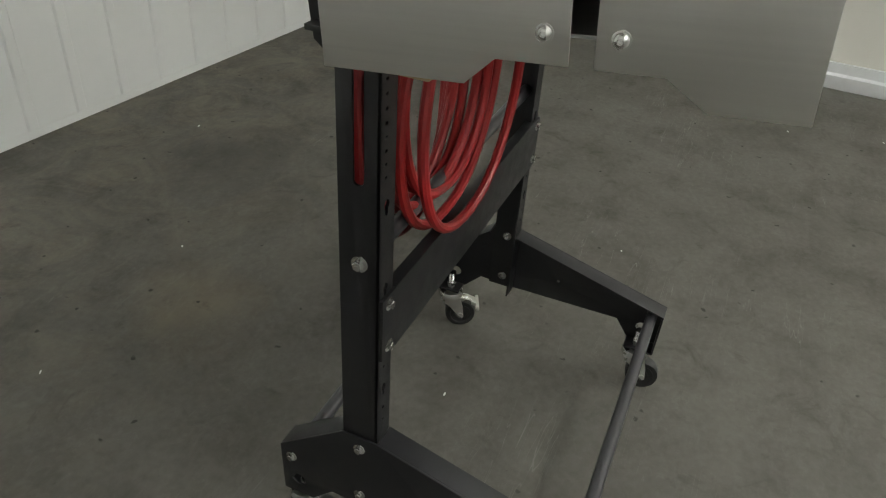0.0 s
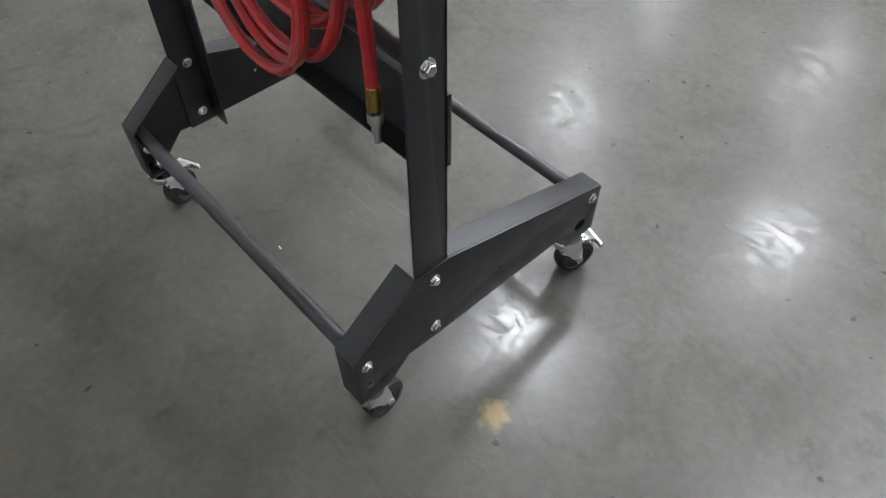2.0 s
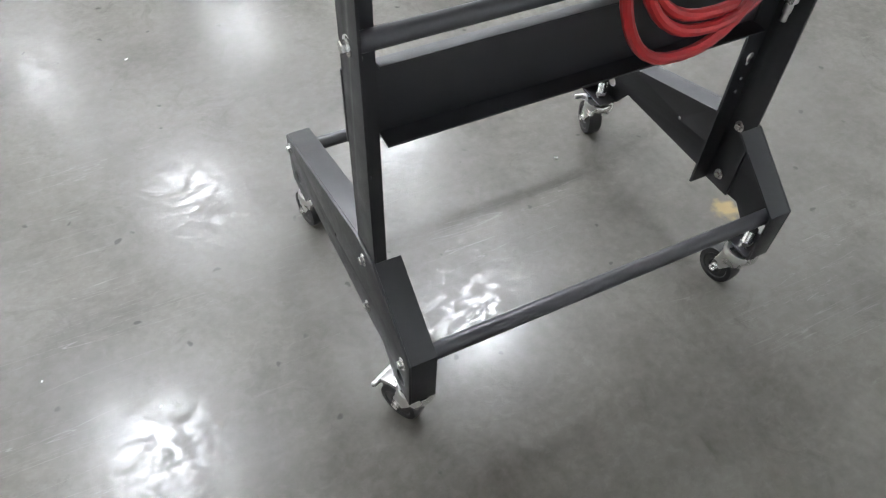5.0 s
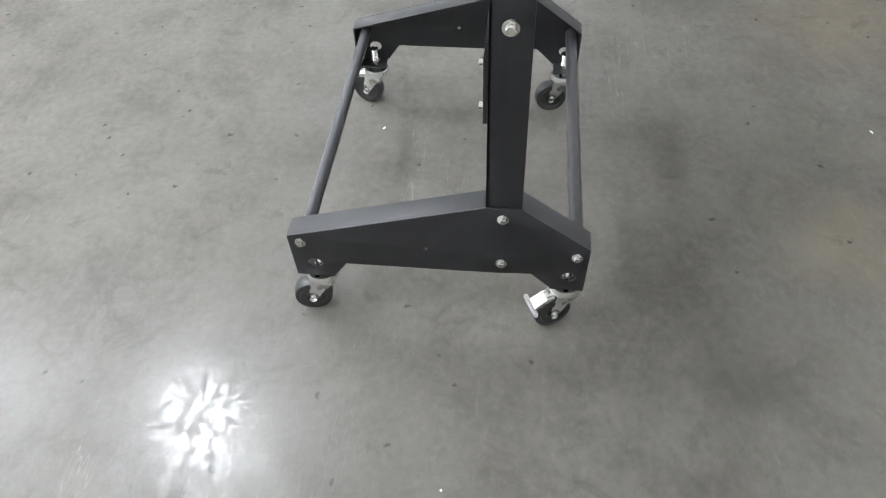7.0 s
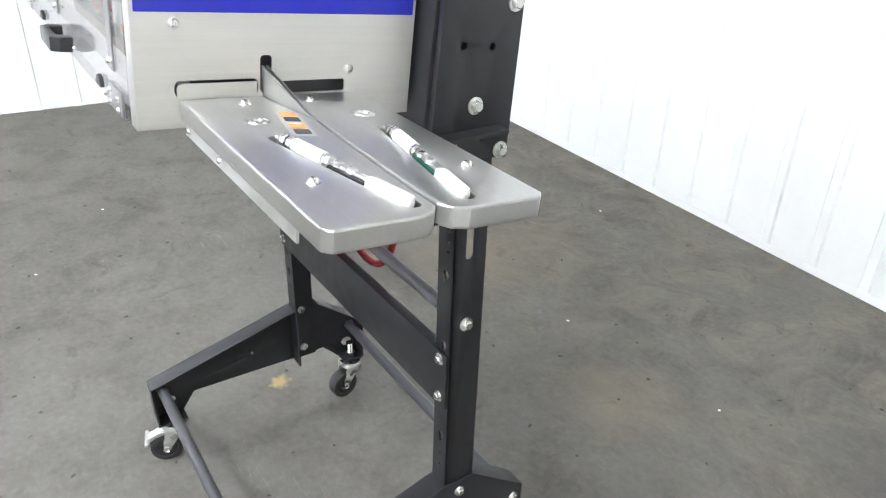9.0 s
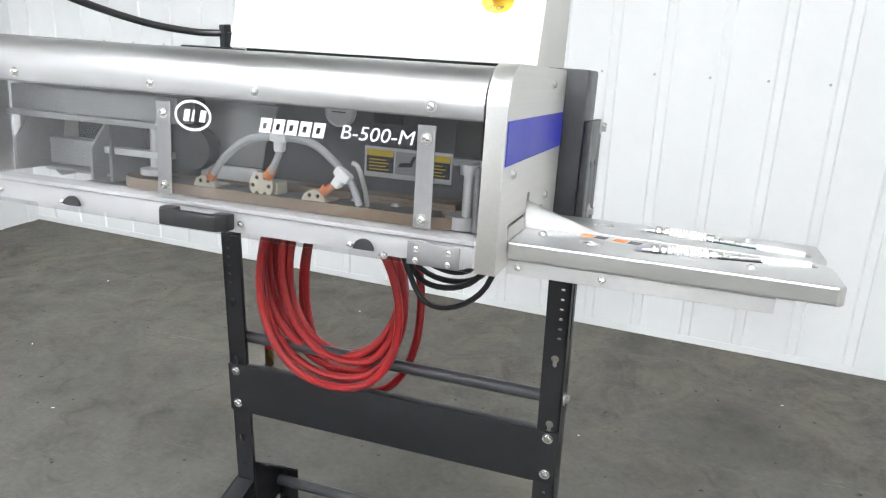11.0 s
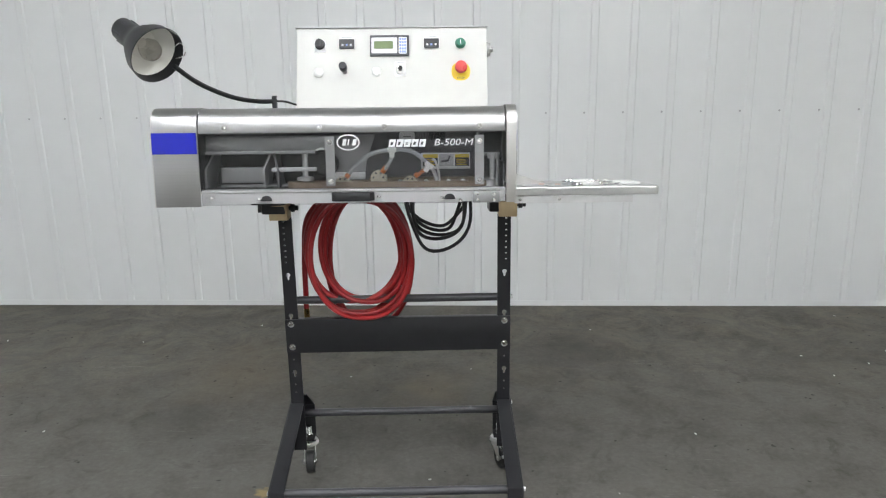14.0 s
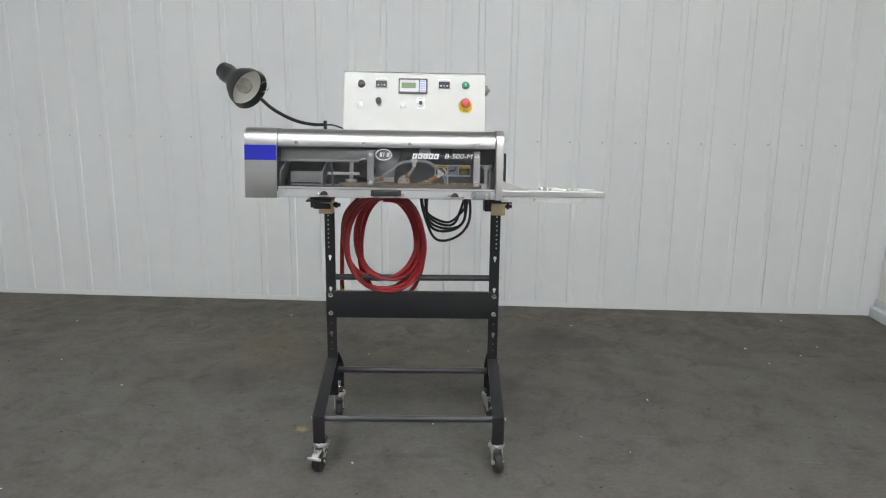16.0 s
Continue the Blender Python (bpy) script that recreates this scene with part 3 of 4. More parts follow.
part("bottom_plate", box(-0.405, 0.295, 0.15, 0.31, 0.003, 0.006), GREYMETAL, head)
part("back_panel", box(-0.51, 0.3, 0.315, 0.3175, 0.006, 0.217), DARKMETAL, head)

# right end plate with rolled rim, bag slot and belt window
rim = rolled(-0.003, 0.322, 0.0, 0.226, 0.045)
end = prism([*rim, (0.322, 0.0), (0.305, 0.0), (0.01, 0.0)], "x", 0.318, 0.3205, 0.0, [rounded(0.1285, 0.142, 0.034, 0.075, 0.004, 2), rounded(0.15, 0.232, 0.032, 0.046, 0.003, 2), rounded(0.036, 0.1265, 0.0325, 0.05, 0.006, 3)])
prism(sheet(rim, 0.002), "x", 0.297, 0.3192, 0.0005, (), end)
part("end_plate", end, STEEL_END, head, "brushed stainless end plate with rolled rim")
part("band", box(0.3206, 0.3218, 0.001, 0.318, 0.119, 0.167, 0.0003, 1), BLUE, head, "blue vinyl band")
for y, z in ((0.038, 0.108), (0.236, 0.058), (0.229, 0.206)):
    piece("screw", DOME, head, pose(0.3205, y, z, *OUT_R))
# added dark plate, stands in for the shade behind the end plate's slots
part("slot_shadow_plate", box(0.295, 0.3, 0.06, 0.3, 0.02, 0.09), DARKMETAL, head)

# window, rail, strips, handle
part("window", box(-0.408, 0.2945, -0.004, -0.0005, 0.0, 0.166, 0.0006, 1), PANE, head, "clear acrylic window pane")
part("rail", box(-0.41, 0.296, 0.008, 0.022, 0.002, 0.027, 0.001), RAIL, head, "pale aluminium lower rail")
part("rail_lip", box(-0.41, 0.296, 0.004, 0.04, 0.0285, 0.034, 0.001), RAIL, head)
for x in (-0.35, -0.132, 0.016, 0.235):
    piece("screw", DOME, head, pose(x, 0.0, 0.176, *FRONT))
for x in (-0.109, 0.234):
    part("strip", box(x - 0.0105, x + 0.0105, -0.0065, -0.0045, 0.043, 0.156, 0.0005, 1), STRIP, head, "flat grey metal strip")
    for z in (0.053, 0.142):
        piece("screw", DOME, head, pose(x, -0.0065, z, *FRONT))
for x, z in ((-0.385, 0.016), (0.0, 0.016), (0.19, 0.006), (0.23, 0.02), (0.268, 0.02), (0.268, 0.007), (0.23, 0.007)):
    piece("screw", DOME, head, pose(x, -0.008 if 0.22 < x else -0.0045, z, *FRONT) @ Matrix.Scale(0.75, 4))
part("latch", box(0.219, 0.281, -0.0085, -0.0045, 0.001, 0.028, 0.002), STRIP, head)
for x in (-0.259, 0.165):
    part("catch", prism([(x + 0.013 * math.cos(radians(12 * i)), 0.009 + 0.013 * math.sin(radians(12 * i))) for i in range(16)], "y", -0.009, -0.0042, 0.001), BLACK, head, "half-round black catch")
    piece("screw", DOME, head, pose(x - 0.018, -0.0045, 0.012, *FRONT) @ Matrix.Scale(0.8, 4))
grip = prism([(-0.058 - 0.049, -0.004), (-0.058 - 0.049, -0.02), (-0.058 - 0.04, -0.032), (-0.058 + 0.04, -0.032), (-0.058 + 0.049, -0.02), (-0.058 + 0.049, -0.004), (-0.058 + 0.03, -0.004), (-0.058 + 0.027, -0.021), (-0.058 - 0.027, -0.021), (-0.058 - 0.03, -0.004)], "z", 0.009, 0.029, 0.002)
part("handle", grip, BLACK, head, "black plastic pull handle")

# marks on the window: oval ring with three bars, five slanted bars, then the type number
GLASS_Y = -0.0046
part("emblem", prism(circle(-0.067, 0.142, 0.0265, 32, 0.7), "y", GLASS_Y - 0.0004, GLASS_Y, 0.0, [circle(-0.067, 0.142, 0.0235, 32, 0.66)]), LABEL_WHITE, head, "white oval printed emblem")
for k in range(3):
    x = -0.081 + 0.0115 * k
    w = 0.008 if k != 1 else 0.0032
    part("emblem_bar", prism([(x, 0.135), (x + w, 0.135), (x + w + 0.003, 0.149), (x + 0.003, 0.149)], "y", GLASS_Y - 0.0004, GLASS_Y), LABEL_WHITE, head)
for k in range(5):
    x = 0.025 + 0.0174 * k
    part("emblem_bar", prism([(x, 0.1305), (x + 0.0145, 0.1305), (x + 0.018, 0.1475), (x + 0.0035, 0.1475)], "y", GLASS_Y - 0.0004, GLASS_Y, 0.0, [[(x + 0.0045, 0.135), (x + 0.0095, 0.135), (x + 0.0115, 0.142), (x + 0.0065, 0.142)]]), LABEL_WHITE, head)
letters("B-500-M", 0.0155, pose(0.174, GLASS_Y, 0.1395), LABEL_WHITE, head, "type_number", "white italic printed type number", 0.2, 0.09, 0.0002)

# inside: beam, brackets, rollers, sealing belt
part("beam", box(-0.406, -0.125, 0.04, 0.075, 0.124, 0.158, 0.002), GREYMETAL, head, "grey metal beam")
part("beam_lip", box(-0.406, -0.15, 0.03, 0.042, 0.116, 0.1235, 0.001), GREYMETAL, head)
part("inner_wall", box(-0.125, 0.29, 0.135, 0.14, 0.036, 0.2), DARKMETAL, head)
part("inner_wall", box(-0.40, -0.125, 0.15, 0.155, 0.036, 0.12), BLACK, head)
part("inner_bar", box(-0.384, -0.27, 0.08, 0.11, 0.046, 0.083, 0.002), GREYMETAL, head)
part("inner_ledge", box(-0.384, -0.2, 0.07, 0.12, 0.037, 0.041, 0.001), GREYMETAL, head)
for x, mat, lean in ((-0.414, GREYMETAL, 0.018), (-0.277, GREYMETAL, 0.016), (-0.243, DARKMETAL, -0.012)):
    sheet_bm = prism([(0.045, 0.036), (0.045, 0.08), (0.06, 0.118), (0.12, 0.118), (0.12, 0.036)], "x", x, x + 0.005, 0.0008)
    for v in sheet_bm.verts:
        v.co.x += lean * max(0.0, v.co.z - 0.08) / 0.038
    part("bracket", sheet_bm, mat, head)
part("arm", box(-0.256, -0.152, 0.05, 0.07, 0.074, 0.083, 0.001), ALU, head)
part("spindle", lathe([(0.009, 0.05), (0.02, 0.052), (0.02, 0.06), (0.007, 0.062), (0.007, 0.12), (0, 0.12)], pose(-0.178, 0.06, 0), 16), ALU, head)
part("drive_wheel", lathe([(0, -0.008), (0.012, -0.008), (0.014, -0.012), (0.028, -0.012), (0.03, 0), (0.028, 0.012), (0, 0.012)], pose(-0.13, 0.085, 0.09, 90, 0, 0), 24), RUBBER, head)
belt_line = [(-0.188, 0.03), *[(-0.188 - 0.032 * math.sin(radians(a)), 0.062 - 0.032 * math.cos(radians(a))) for a in range(15, 180, 15)], (-0.188, 0.094), (0.23, 0.094), *[(0.23 + 0.032 * math.sin(radians(a)), 0.062 + 0.032 * math.cos(radians(a))) for a in range(15, 180, 15)], (0.23, 0.03)]
belt_in = [(x * 1.0 + (0.0025 if x < 0 else -0.0025) * (abs(y - 0.062) < 0.031), 0.062 + (y - 0.062) * 0.92) for x, y in belt_line]
part("belt", prism(belt_line, "z", 0.0355, 0.0495, 0.0, [belt_in]), BELT, head, "tan fabric sealing belt")
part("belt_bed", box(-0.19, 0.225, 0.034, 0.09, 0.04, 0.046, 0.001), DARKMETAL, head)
# bed in the belt's tan: the brown reflected there is put into its colour
part("back_bed", box(-0.03, 0.24, 0.096, 0.13, 0.04, 0.054, 0.002), BELT, head)
for x in (0.047, 0.11, 0.165, 0.2):
    piece("screw", DOME, head, pose(x, 0.085, 0.0455) @ Matrix.Scale(1.1, 4))
for x, z in ((-0.088, 0.045), (-0.003, 0.058), (0.072, 0.044)):
    d = part("regulator", lathe([(0.0175, 0), (0.0175, 0.006), (0.0165, 0.007), (0, 0.007)], pose(x, 0.05, z, 90, 0, 0), 20), IVORY, head, "ivory round heater disc")
    for k in range(6):
        a = radians(60 * k)
        piece("hole", DARK_DOT, d, pose(x + 0.0115 * math.cos(a), 0.043, z + 0.0115 * math.sin(a), 90, 0, 0) @ Matrix.Scale(0.4, 4))
    part("regulator_base", box(x - 0.019, x + 0.019, 0.051, 0.075, 0.047, z + 0.005, 0.001), IVORY, head)
part("air_tube", tube(smooth_line([(-0.078, 0.045, 0.062), (-0.05, 0.035, 0.09), (-0.015, 0.03, 0.115), (0.03, 0.03, 0.124)]), 0.0048), TUBE, head, "milky air tube")
part("air_tube", tube(smooth_line([(0.034, 0.03, 0.124), (0.075, 0.03, 0.12), (0.105, 0.032, 0.1), (0.118, 0.035, 0.085)]), 0.0048), TUBE, head, "milky air tube")
part("air_tube", tube(smooth_line([(0.032, 0.03, 0.118), (0.028, 0.033, 0.1), (0.015, 0.04, 0.08), (0.006, 0.045, 0.07)]), 0.0045), TUBE, head, "milky air tube")
part("air_tube", tube(smooth_line([(0.122, 0.035, 0.085), (0.13, 0.037, 0.068), (0.136, 0.04, 0.05)]), 0.0045), TUBE, head)
part("air_tube", tube(smooth_line([(0.118, 0.035, 0.085), (0.1, 0.04, 0.07), (0.085, 0.045, 0.06)]), 0.0045), ORANGE, head)
part("air_tube", tube(smooth_line([(0.125, 0.04, 0.1), (0.133, 0.04, 0.095), (0.14, 0.045, 0.07), (0.142, 0.05, 0.048)]), 0.003), ALU, head)
for x, z, a in ((0.031, 0.123, 0), (0.118, 0.086, 35)):
    tee = box(-0.011, 0.011, -0.007, 0.007, -0.006, 0.006, 0.003)
    box(-0.006, 0.006, -0.006, 0.006, -0.018, 0.0, 0.002, 1, tee)
    tee.transform(pose(x, 0.031, z, 0, a, 0))
    part("tee_fitting", tee, WHITE, head, "white plastic tube fitting")
for x, z in ((-0.076, 0.063), (0.009, 0.073), (0.013, 0.079), (0.088, 0.063)):
    part("collar", lathe([(0.0062, -0.005), (0.0062, 0.005)], pose(x, 0.043, z, 0, 40, 0), 12), ORANGE, head)
g = part("gauge", lathe([(0.02, 0), (0.02, 0.012), (0.0175, 0.014), (0.0175, 0.011), (0, 0.011)], pose(0.064, 0.132, 0.153, 90, 0, 0), 24), LABEL_WHITE, head, "round white pressure gauge")
part("needle", box(0.055, 0.074, 0.118, 0.1195, 0.152, 0.1535), LABEL_DARK, g)
part("box_dark", box(0.118, 0.158, 0.11, 0.134, 0.143, 0.185, 0.003), BLACK, head)
plate = part("warning_plate", box(0.098, 0.22, 0.131, 0.1345, 0.072, 0.112, 0.001), ALU, head, "framed warning plate with yellow labels")
for x0, x1 in ((0.102, 0.14), (0.182, 0.218)):
    part("label", box(x0, x1, 0.1297, 0.1306, 0.079, 0.108), LABEL_DARK, plate)
    part("label", box(x0, x1, 0.1287, 0.1293, 0.1, 0.1085), YELLOW, plate)
    for k in range(4):
        part("print_line", box(x0 + 0.004, x1 - 0.006 - 0.004 * (k % 2), 0.1288, 0.1294, 0.082 + 0.0042 * k, 0.0835 + 0.0042 * k), YELLOW, plate)
part("label", box(0.143, 0.179, 0.1297, 0.1306, 0.079, 0.108), GREYMETAL, plate)
part("label", prism([(0.147, 0.088), (0.166, 0.09), (0.172, 0.104), (0.168, 0.104), (0.163, 0.095), (0.15, 0.094)], "y", 0.1287, 0.1294), LABEL_DARK, plate)
part("guide_plate", prism([(-0.127, 0.07), (-0.038, 0.07), (-0.034, 0.1), (-0.021, 0.135), (-0.014, 0.154), (-0.127, 0.156)], "y", 0.1, 0.103, 0.0008), GREYMETAL, head, "bent grey guide plate")
part("plate_rim", box(-0.127, -0.014, 0.094, 0.1, 0.155, 0.159, 0.001), GREYMETAL, head)
part("ledge", box(-0.127, -0.038, 0.088, 0.1, 0.051, 0.069, 0.001), ALU, head)
part("motor", box(0.236, 0.288, 0.085, 0.125, 0.114, 0.162, 0.004), BLACK, head, "black motor block")
part("crossarm", box(0.24, 0.289, 0.07, 0.08, 0.106, 0.114, 0.001), GREYMETAL, head)
part("cable_tail", tube(smooth_line([(-0.128, 0.03, 0.127), (-0.136, 0.026, 0.128), (-0.146, 0.024, 0.124)], 4), 0.0022, 8), WHITE, head)
part("cylinder", lathe([(0.006, 0.04), (0.006, 0.1), (0.011, 0.1), (0.011, 0.112), (0, 0.112)], pose(0.268, 0.05, 0), 14), ALU, head)
part("cylinder", lathe([(0.004, 0.035), (0.004, 0.11), (0, 0.11)], pose(0.28, 0.045, 0), 12), GREYMETAL, head)
part("pulley", lathe([(0, 0.035), (0.02, 0.035), (0.02, 0.05), (0.016, 0.052), (0, 0.052)], pose(0.26, 0.06, 0), 20), ALU, head)

# infeed tray in two halves, with the guide seam between them
front_out = [(0.322, 0.04), (0.662, 0.04), (0.669, 0.047), (0.669, 0.122), (0.664, 0.135), (0.655, 0.1425), (0.6, 0.1428), (0.5, 0.1455), (0.418, 0.1482), (0.34, 0.132), (0.322, 0.13)]
back_out = [(0.322, 0.135), (0.34, 0.136), (0.418, 0.1515), (0.5, 0.149), (0.6, 0.1464), (0.65, 0.1468), (0.662, 0.155), (0.668, 0.168), (0.668, 0.241), (0.661, 0.248), (0.322, 0.248)]
S1, S2 = ((0.466, 0.088), (0.645, 0.126)), ((0.464, 0.208), (0.645, 0.178))


def slot_outline(a, b, w):
    a, b = Vector(a), Vector(b)
    d = (b - a).normalized()
    nn = Vector((-d.y, d.x)) * w
    out = []
    for c, sgn in ((b, 1), (a, -1)):
        for i in range(7):
            an = radians(90 - 30 * i)
            out.append(tuple(c + sgn * (nn * math.sin(an) + d * w * math.cos(an))))
    return out


for outline, hole, c in ((front_out, S1, (0.41, 0.091)), (back_out, S2, (0.409, 0.21))):
    half = prism(outline, "z", 0.0105, 0.031, 0.0026, [slot_outline(*hole, 0.0075), circle(*c, 0.012, 20)])
    t_ob = piece("infeed_tray", finish("infeed_tray", half, TRAY, False), head, None, "polished stainless infeed tray half")
    part("roller", lathe([(0, 0.022), (0.0105, 0.022), (0.0105, 0.029), (0.009, 0.031), (0.005, 0.0315), (0.004, 0.0295), (0, 0.0295)], pose(*c, 0), 20), ZINC, t_ob)
    part("slot_floor", prism(slot_outline(*hole, 0.009), "z", 0.012, 0.014), LABEL_DARK, t_ob)
    a, b = Vector((*hole[0], 0.0325)), Vector((*hole[1], 0.0325))
    d = b - a
    side, upv = Vector((-d.y, d.x, 0)).normalized(), Vector((0, 0, 1))
    along = d.to_track_quat("Z", "Y").to_matrix().to_4x4()
    for u0, u1, r in ((0.06, 0.1, 0.0068), (0.115, 0.15, 0.0068), (0.4, 0.45, 0.0062)):
        part("nut", lathe([(0, 0), (r * 0.9, 0), (r, 0.001), (r, d.length * (u1 - u0) - 0.001), (r * 0.9, d.length * (u1 - u0)), (0, d.length * (u1 - u0))], Matrix.Translation(a + d * u0) @ along, 8), ZINC, t_ob)
    coil = []
    for k in range(120):
        an = 2 * math.pi * k / 10
        coil.append(a + d * (0.16 + 0.24 * k / 119) + 0.0062 * (side * math.cos(an) + upv * math.sin(an)))
    part("spring", tube(coil, 0.00115, 6), WHITE, t_ob, "white coil spring")
    part("sleeve", tube([a + d * 0.155, a + d * 0.405], 0.0046, 12), WHITE, t_ob)
    part("guide_bar", tube([a + d * 0.0, a + d * 0.72], 0.0026, 8), GREYMETAL, t_ob)
    rack = prism(slot_outline((a + d * 0.45)[:2], (a + d * 0.7)[:2], 0.0052), "z", 0.028, 0.0312, 0.0006)
    part("rack", rack, BLACK if hole is S1 else DARK_GREEN, t_ob, "" if hole is S1 else "dark green circuit strip")
    for u in (0.5, 0.6):
        part("rack_stud", lathe([(0.005, 0), (0.005, 0.003), (0.003, 0.0045), (0, 0.0045)], pose(*(a + d * u)), 12), ZINC, t_ob)
    finger = prism(slot_outline((a + d * 0.74)[:2], (a + d * 0.972)[:2], 0.0062), "z", 0.0265, 0.0358, 0.0024)
    part("finger", finger, WHITE, t_ob, "white plastic guide finger")
for x, y in ((0.35, 0.1), (0.581, 0.072), (0.585, 0.222), (0.35, 0.175)):
    piece("screw", DOME, head, pose(x, y, 0.031))
for y0, bend in ((0.1312, 0.017), (0.1365, 0.015)):
    fin = prism([(0.318, 0.0305), (0.418, 0.0305), (0.405, 0.0335), (0.322, 0.0635), (0.318, 0.0635)], "y", y0, y0 + 0.0014)
    for v in fin.verts:
        v.co.y += max(0.0, v.co.x - 0.338) / 0.08 * bend
    part("guide_fin", fin, TRAY, head, "bent steel guide fin beside the seam")
# black strip added under the open seam to give the gap its shade
seam = prism([(0.33, 0.1318), (0.342, 0.1335), (0.418, 0.1495), (0.5, 0.147), (0.6, 0.1444), (0.652, 0.1444), (0.652, 0.145), (0.6, 0.1448), (0.5, 0.1476), (0.418, 0.1502), (0.342, 0.1355), (0.33, 0.1355)], "z", 0.0112, 0.0125)
for v in seam.verts:
    v.co.y += 0.004 * (1 if v.co.y > 0.1446 else -1) if v.co.x > 0.4 else 0.0
part("seam_shade_strip", seam, RUBBER, head, "black strip standing for the shade in the seam")
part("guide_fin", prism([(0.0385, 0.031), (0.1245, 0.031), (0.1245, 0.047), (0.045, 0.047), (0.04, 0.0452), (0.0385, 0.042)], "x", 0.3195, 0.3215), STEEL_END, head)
st = prism([(0.388, 0.118), (0.396, 0.14), (0.472, 0.127), (0.464, 0.104)], "z", 0.0312, 0.0315)
st_ob = part("sticker", st, ALU, head, "orange and black warning sticker")
for x0 in (0.394, 0.434):
    for dx, mat in ((0.0, LABEL_ORANGE), (0.017, LABEL_DARK)):
        q = [(x0 + dx, 0.116 + 0.021 - (x0 + dx - 0.39) * 0.16), (x0 + dx + 0.014, 0.1345 - (x0 + dx - 0.39) * 0.16), (x0 + dx + 0.010, 0.1195 - (x0 + dx - 0.39) * 0.16), (x0 + dx - 0.004, 0.122 - (x0 + dx - 0.39) * 0.16)]
        part("label", prism(q, "z", 0.0316, 0.0318), mat, st_ob)
part("bracket_strip", box(0.322, 0.607, 0.046, 0.049, -0.008, 0.0088, 0.0006, 1), ALU, head, "pale aluminium bracket strip")
for x in (0.335, 0.43):
    piece("screw", DOME, head, pose(x, 0.046, 0.0, *FRONT) @ Matrix.Scale(0.7, 4))

# tilting brackets and black columns behind
for s in (-1, 1):
    x0, x1 = sorted((s * 0.352, s * 0.362))
    corner = [(0.462, -0.06)] if s > 0 else [(0.446, -0.036), (0.42, -0.06)]
    part("tilt_plate", prism([(0.335, -0.055), (0.335, 0.156), (0.455, 0.154), *corner], "x", x0, x1, 0.0015, [circle(0.37, 0.09, 0.005, 10), circle(0.414, 0.089, 0.005, 10), circle(0.372, -0.03, 0.004, 8), circle(0.415, -0.03, 0.004, 8)]), CHARCOAL, head, "black steel tilt bracket plate")
    for y, z in ((0.441, 0.143), (0.398, 0.015), (0.449, -0.048) if s > 0 else (0.4, -0.046)):
        piece("bolt", BIG_BOLT, head, pose(s * 0.362, y, z, *(OUT_R if s > 0 else OUT_L)))
    x0, x1 = sorted((s * 0.285, s * 0.351))
    part("column", box(x0, x1, 0.33, 0.43, -0.06, 0.228, 0.004), CHARCOAL, head)

# ---- control box on top ----
control = thing("control_box", HEAD @ pose(0.02, 0.315, 0.2225), "cream steel control box with buttons, knobs and display", "control box")
SL = 0.25
body_line = [(-0.002, 0.006), (SL * 0.205, 0.221), (0.215, 0.221), (0.215, 0.006)]
part("housing", prism(body_line, "x", -0.2585, 0.2585, 0.002), PANEL, control)
part("lid", box(-0.262, 0.262, SL * 0.205 - 0.004, 0.22, 0.2215, 0.2245, 0.001), STEEL, control)
part("mount", box(-0.24, 0.25, 0.02, 0.19, 0.0, 0.0058), BLACK, control)


def on_panel(x, z):
    """Pose on the sloping face: -y outwards. x, z as seen from the front, relative to the machine."""
    zz = z - 0.229
    return pose(x - 0.016, SL * (zz - 0.016) - 0.0003, zz, -math.degrees(math.atan(SL)), 0, 0)


def turned(name, profile, x, z, mat, parent=None, label="", n=24):
    return part(name, lathe(profile, on_panel(x, z) @ pose(0, 0, 0, 90, 0, 0), n), mat, parent or control, label)


def flat(name, w, h, d0, d1, x, z, mat, parent=None, label="", r=0.003):
    bm = prism(rounded(-w / 2, w / 2, -h / 2, h / 2, r), "y", -d1, -d0, 0.0)
    bm.transform(on_panel(x, z))
    return part(name, bm, mat, parent or control, label)


estop_plate = turned("stop_plate", [(0, 0), (0.0255, 0), (0.0255, 0.0015), (0, 0.0015)], 0.203, 0.331, YELLOW, None, "yellow round emergency stop plate")
turned("stop_button", [(0.012, 0.0015), (0.011, 0.016), (0.0168, 0.018), (0.0168, 0.024), (0.0145, 0.029), (0.007, 0.0315), (0, 0.032)], 0.203, 0.337, BUTTON_RED, None, "red mushroom stop button")
letters("STOP", 0.006, on_panel(0.203, 0.313) @ pose(0, -0.0018, 0), LABEL_DARK, estop_plate, "stop_word", "dark printed word", 0, 0.02, 0.0002)
flat("stop_ring", 0.05, 0.05, 0.0, 0.0008, 0.203, 0.331, YELLOW, estop_plate, "", 0.02)
turned("start_button", [(0.0145, 0), (0.0145, 0.003), (0.012, 0.0035), (0.012, 0.011), (0.0105, 0.013), (0, 0.013)], 0.203, 0.407, GREEN, None, "green round start button")
flat("start_mark", 0.0022, 0.011, 0.0131, 0.0136, 0.203, 0.407, LABEL_WHITE, None, "", 0.0005)
screen = flat("display", 0.106, 0.057, 0.0, 0.006, 0.01, 0.401, LABEL_DARK, None, "dark framed operator display", 0.003)
flat("screen_bezel", 0.07, 0.044, 0.0061, 0.0068, -0.004, 0.401, GREYMETAL, screen)
flat("lcd", 0.052, 0.021, 0.0069, 0.0075, -0.006, 0.402, LCD, screen, "green liquid crystal display")
keypad = flat("keypad", 0.022, 0.046, 0.0061, 0.0068, 0.046, 0.401, WHITE, screen)
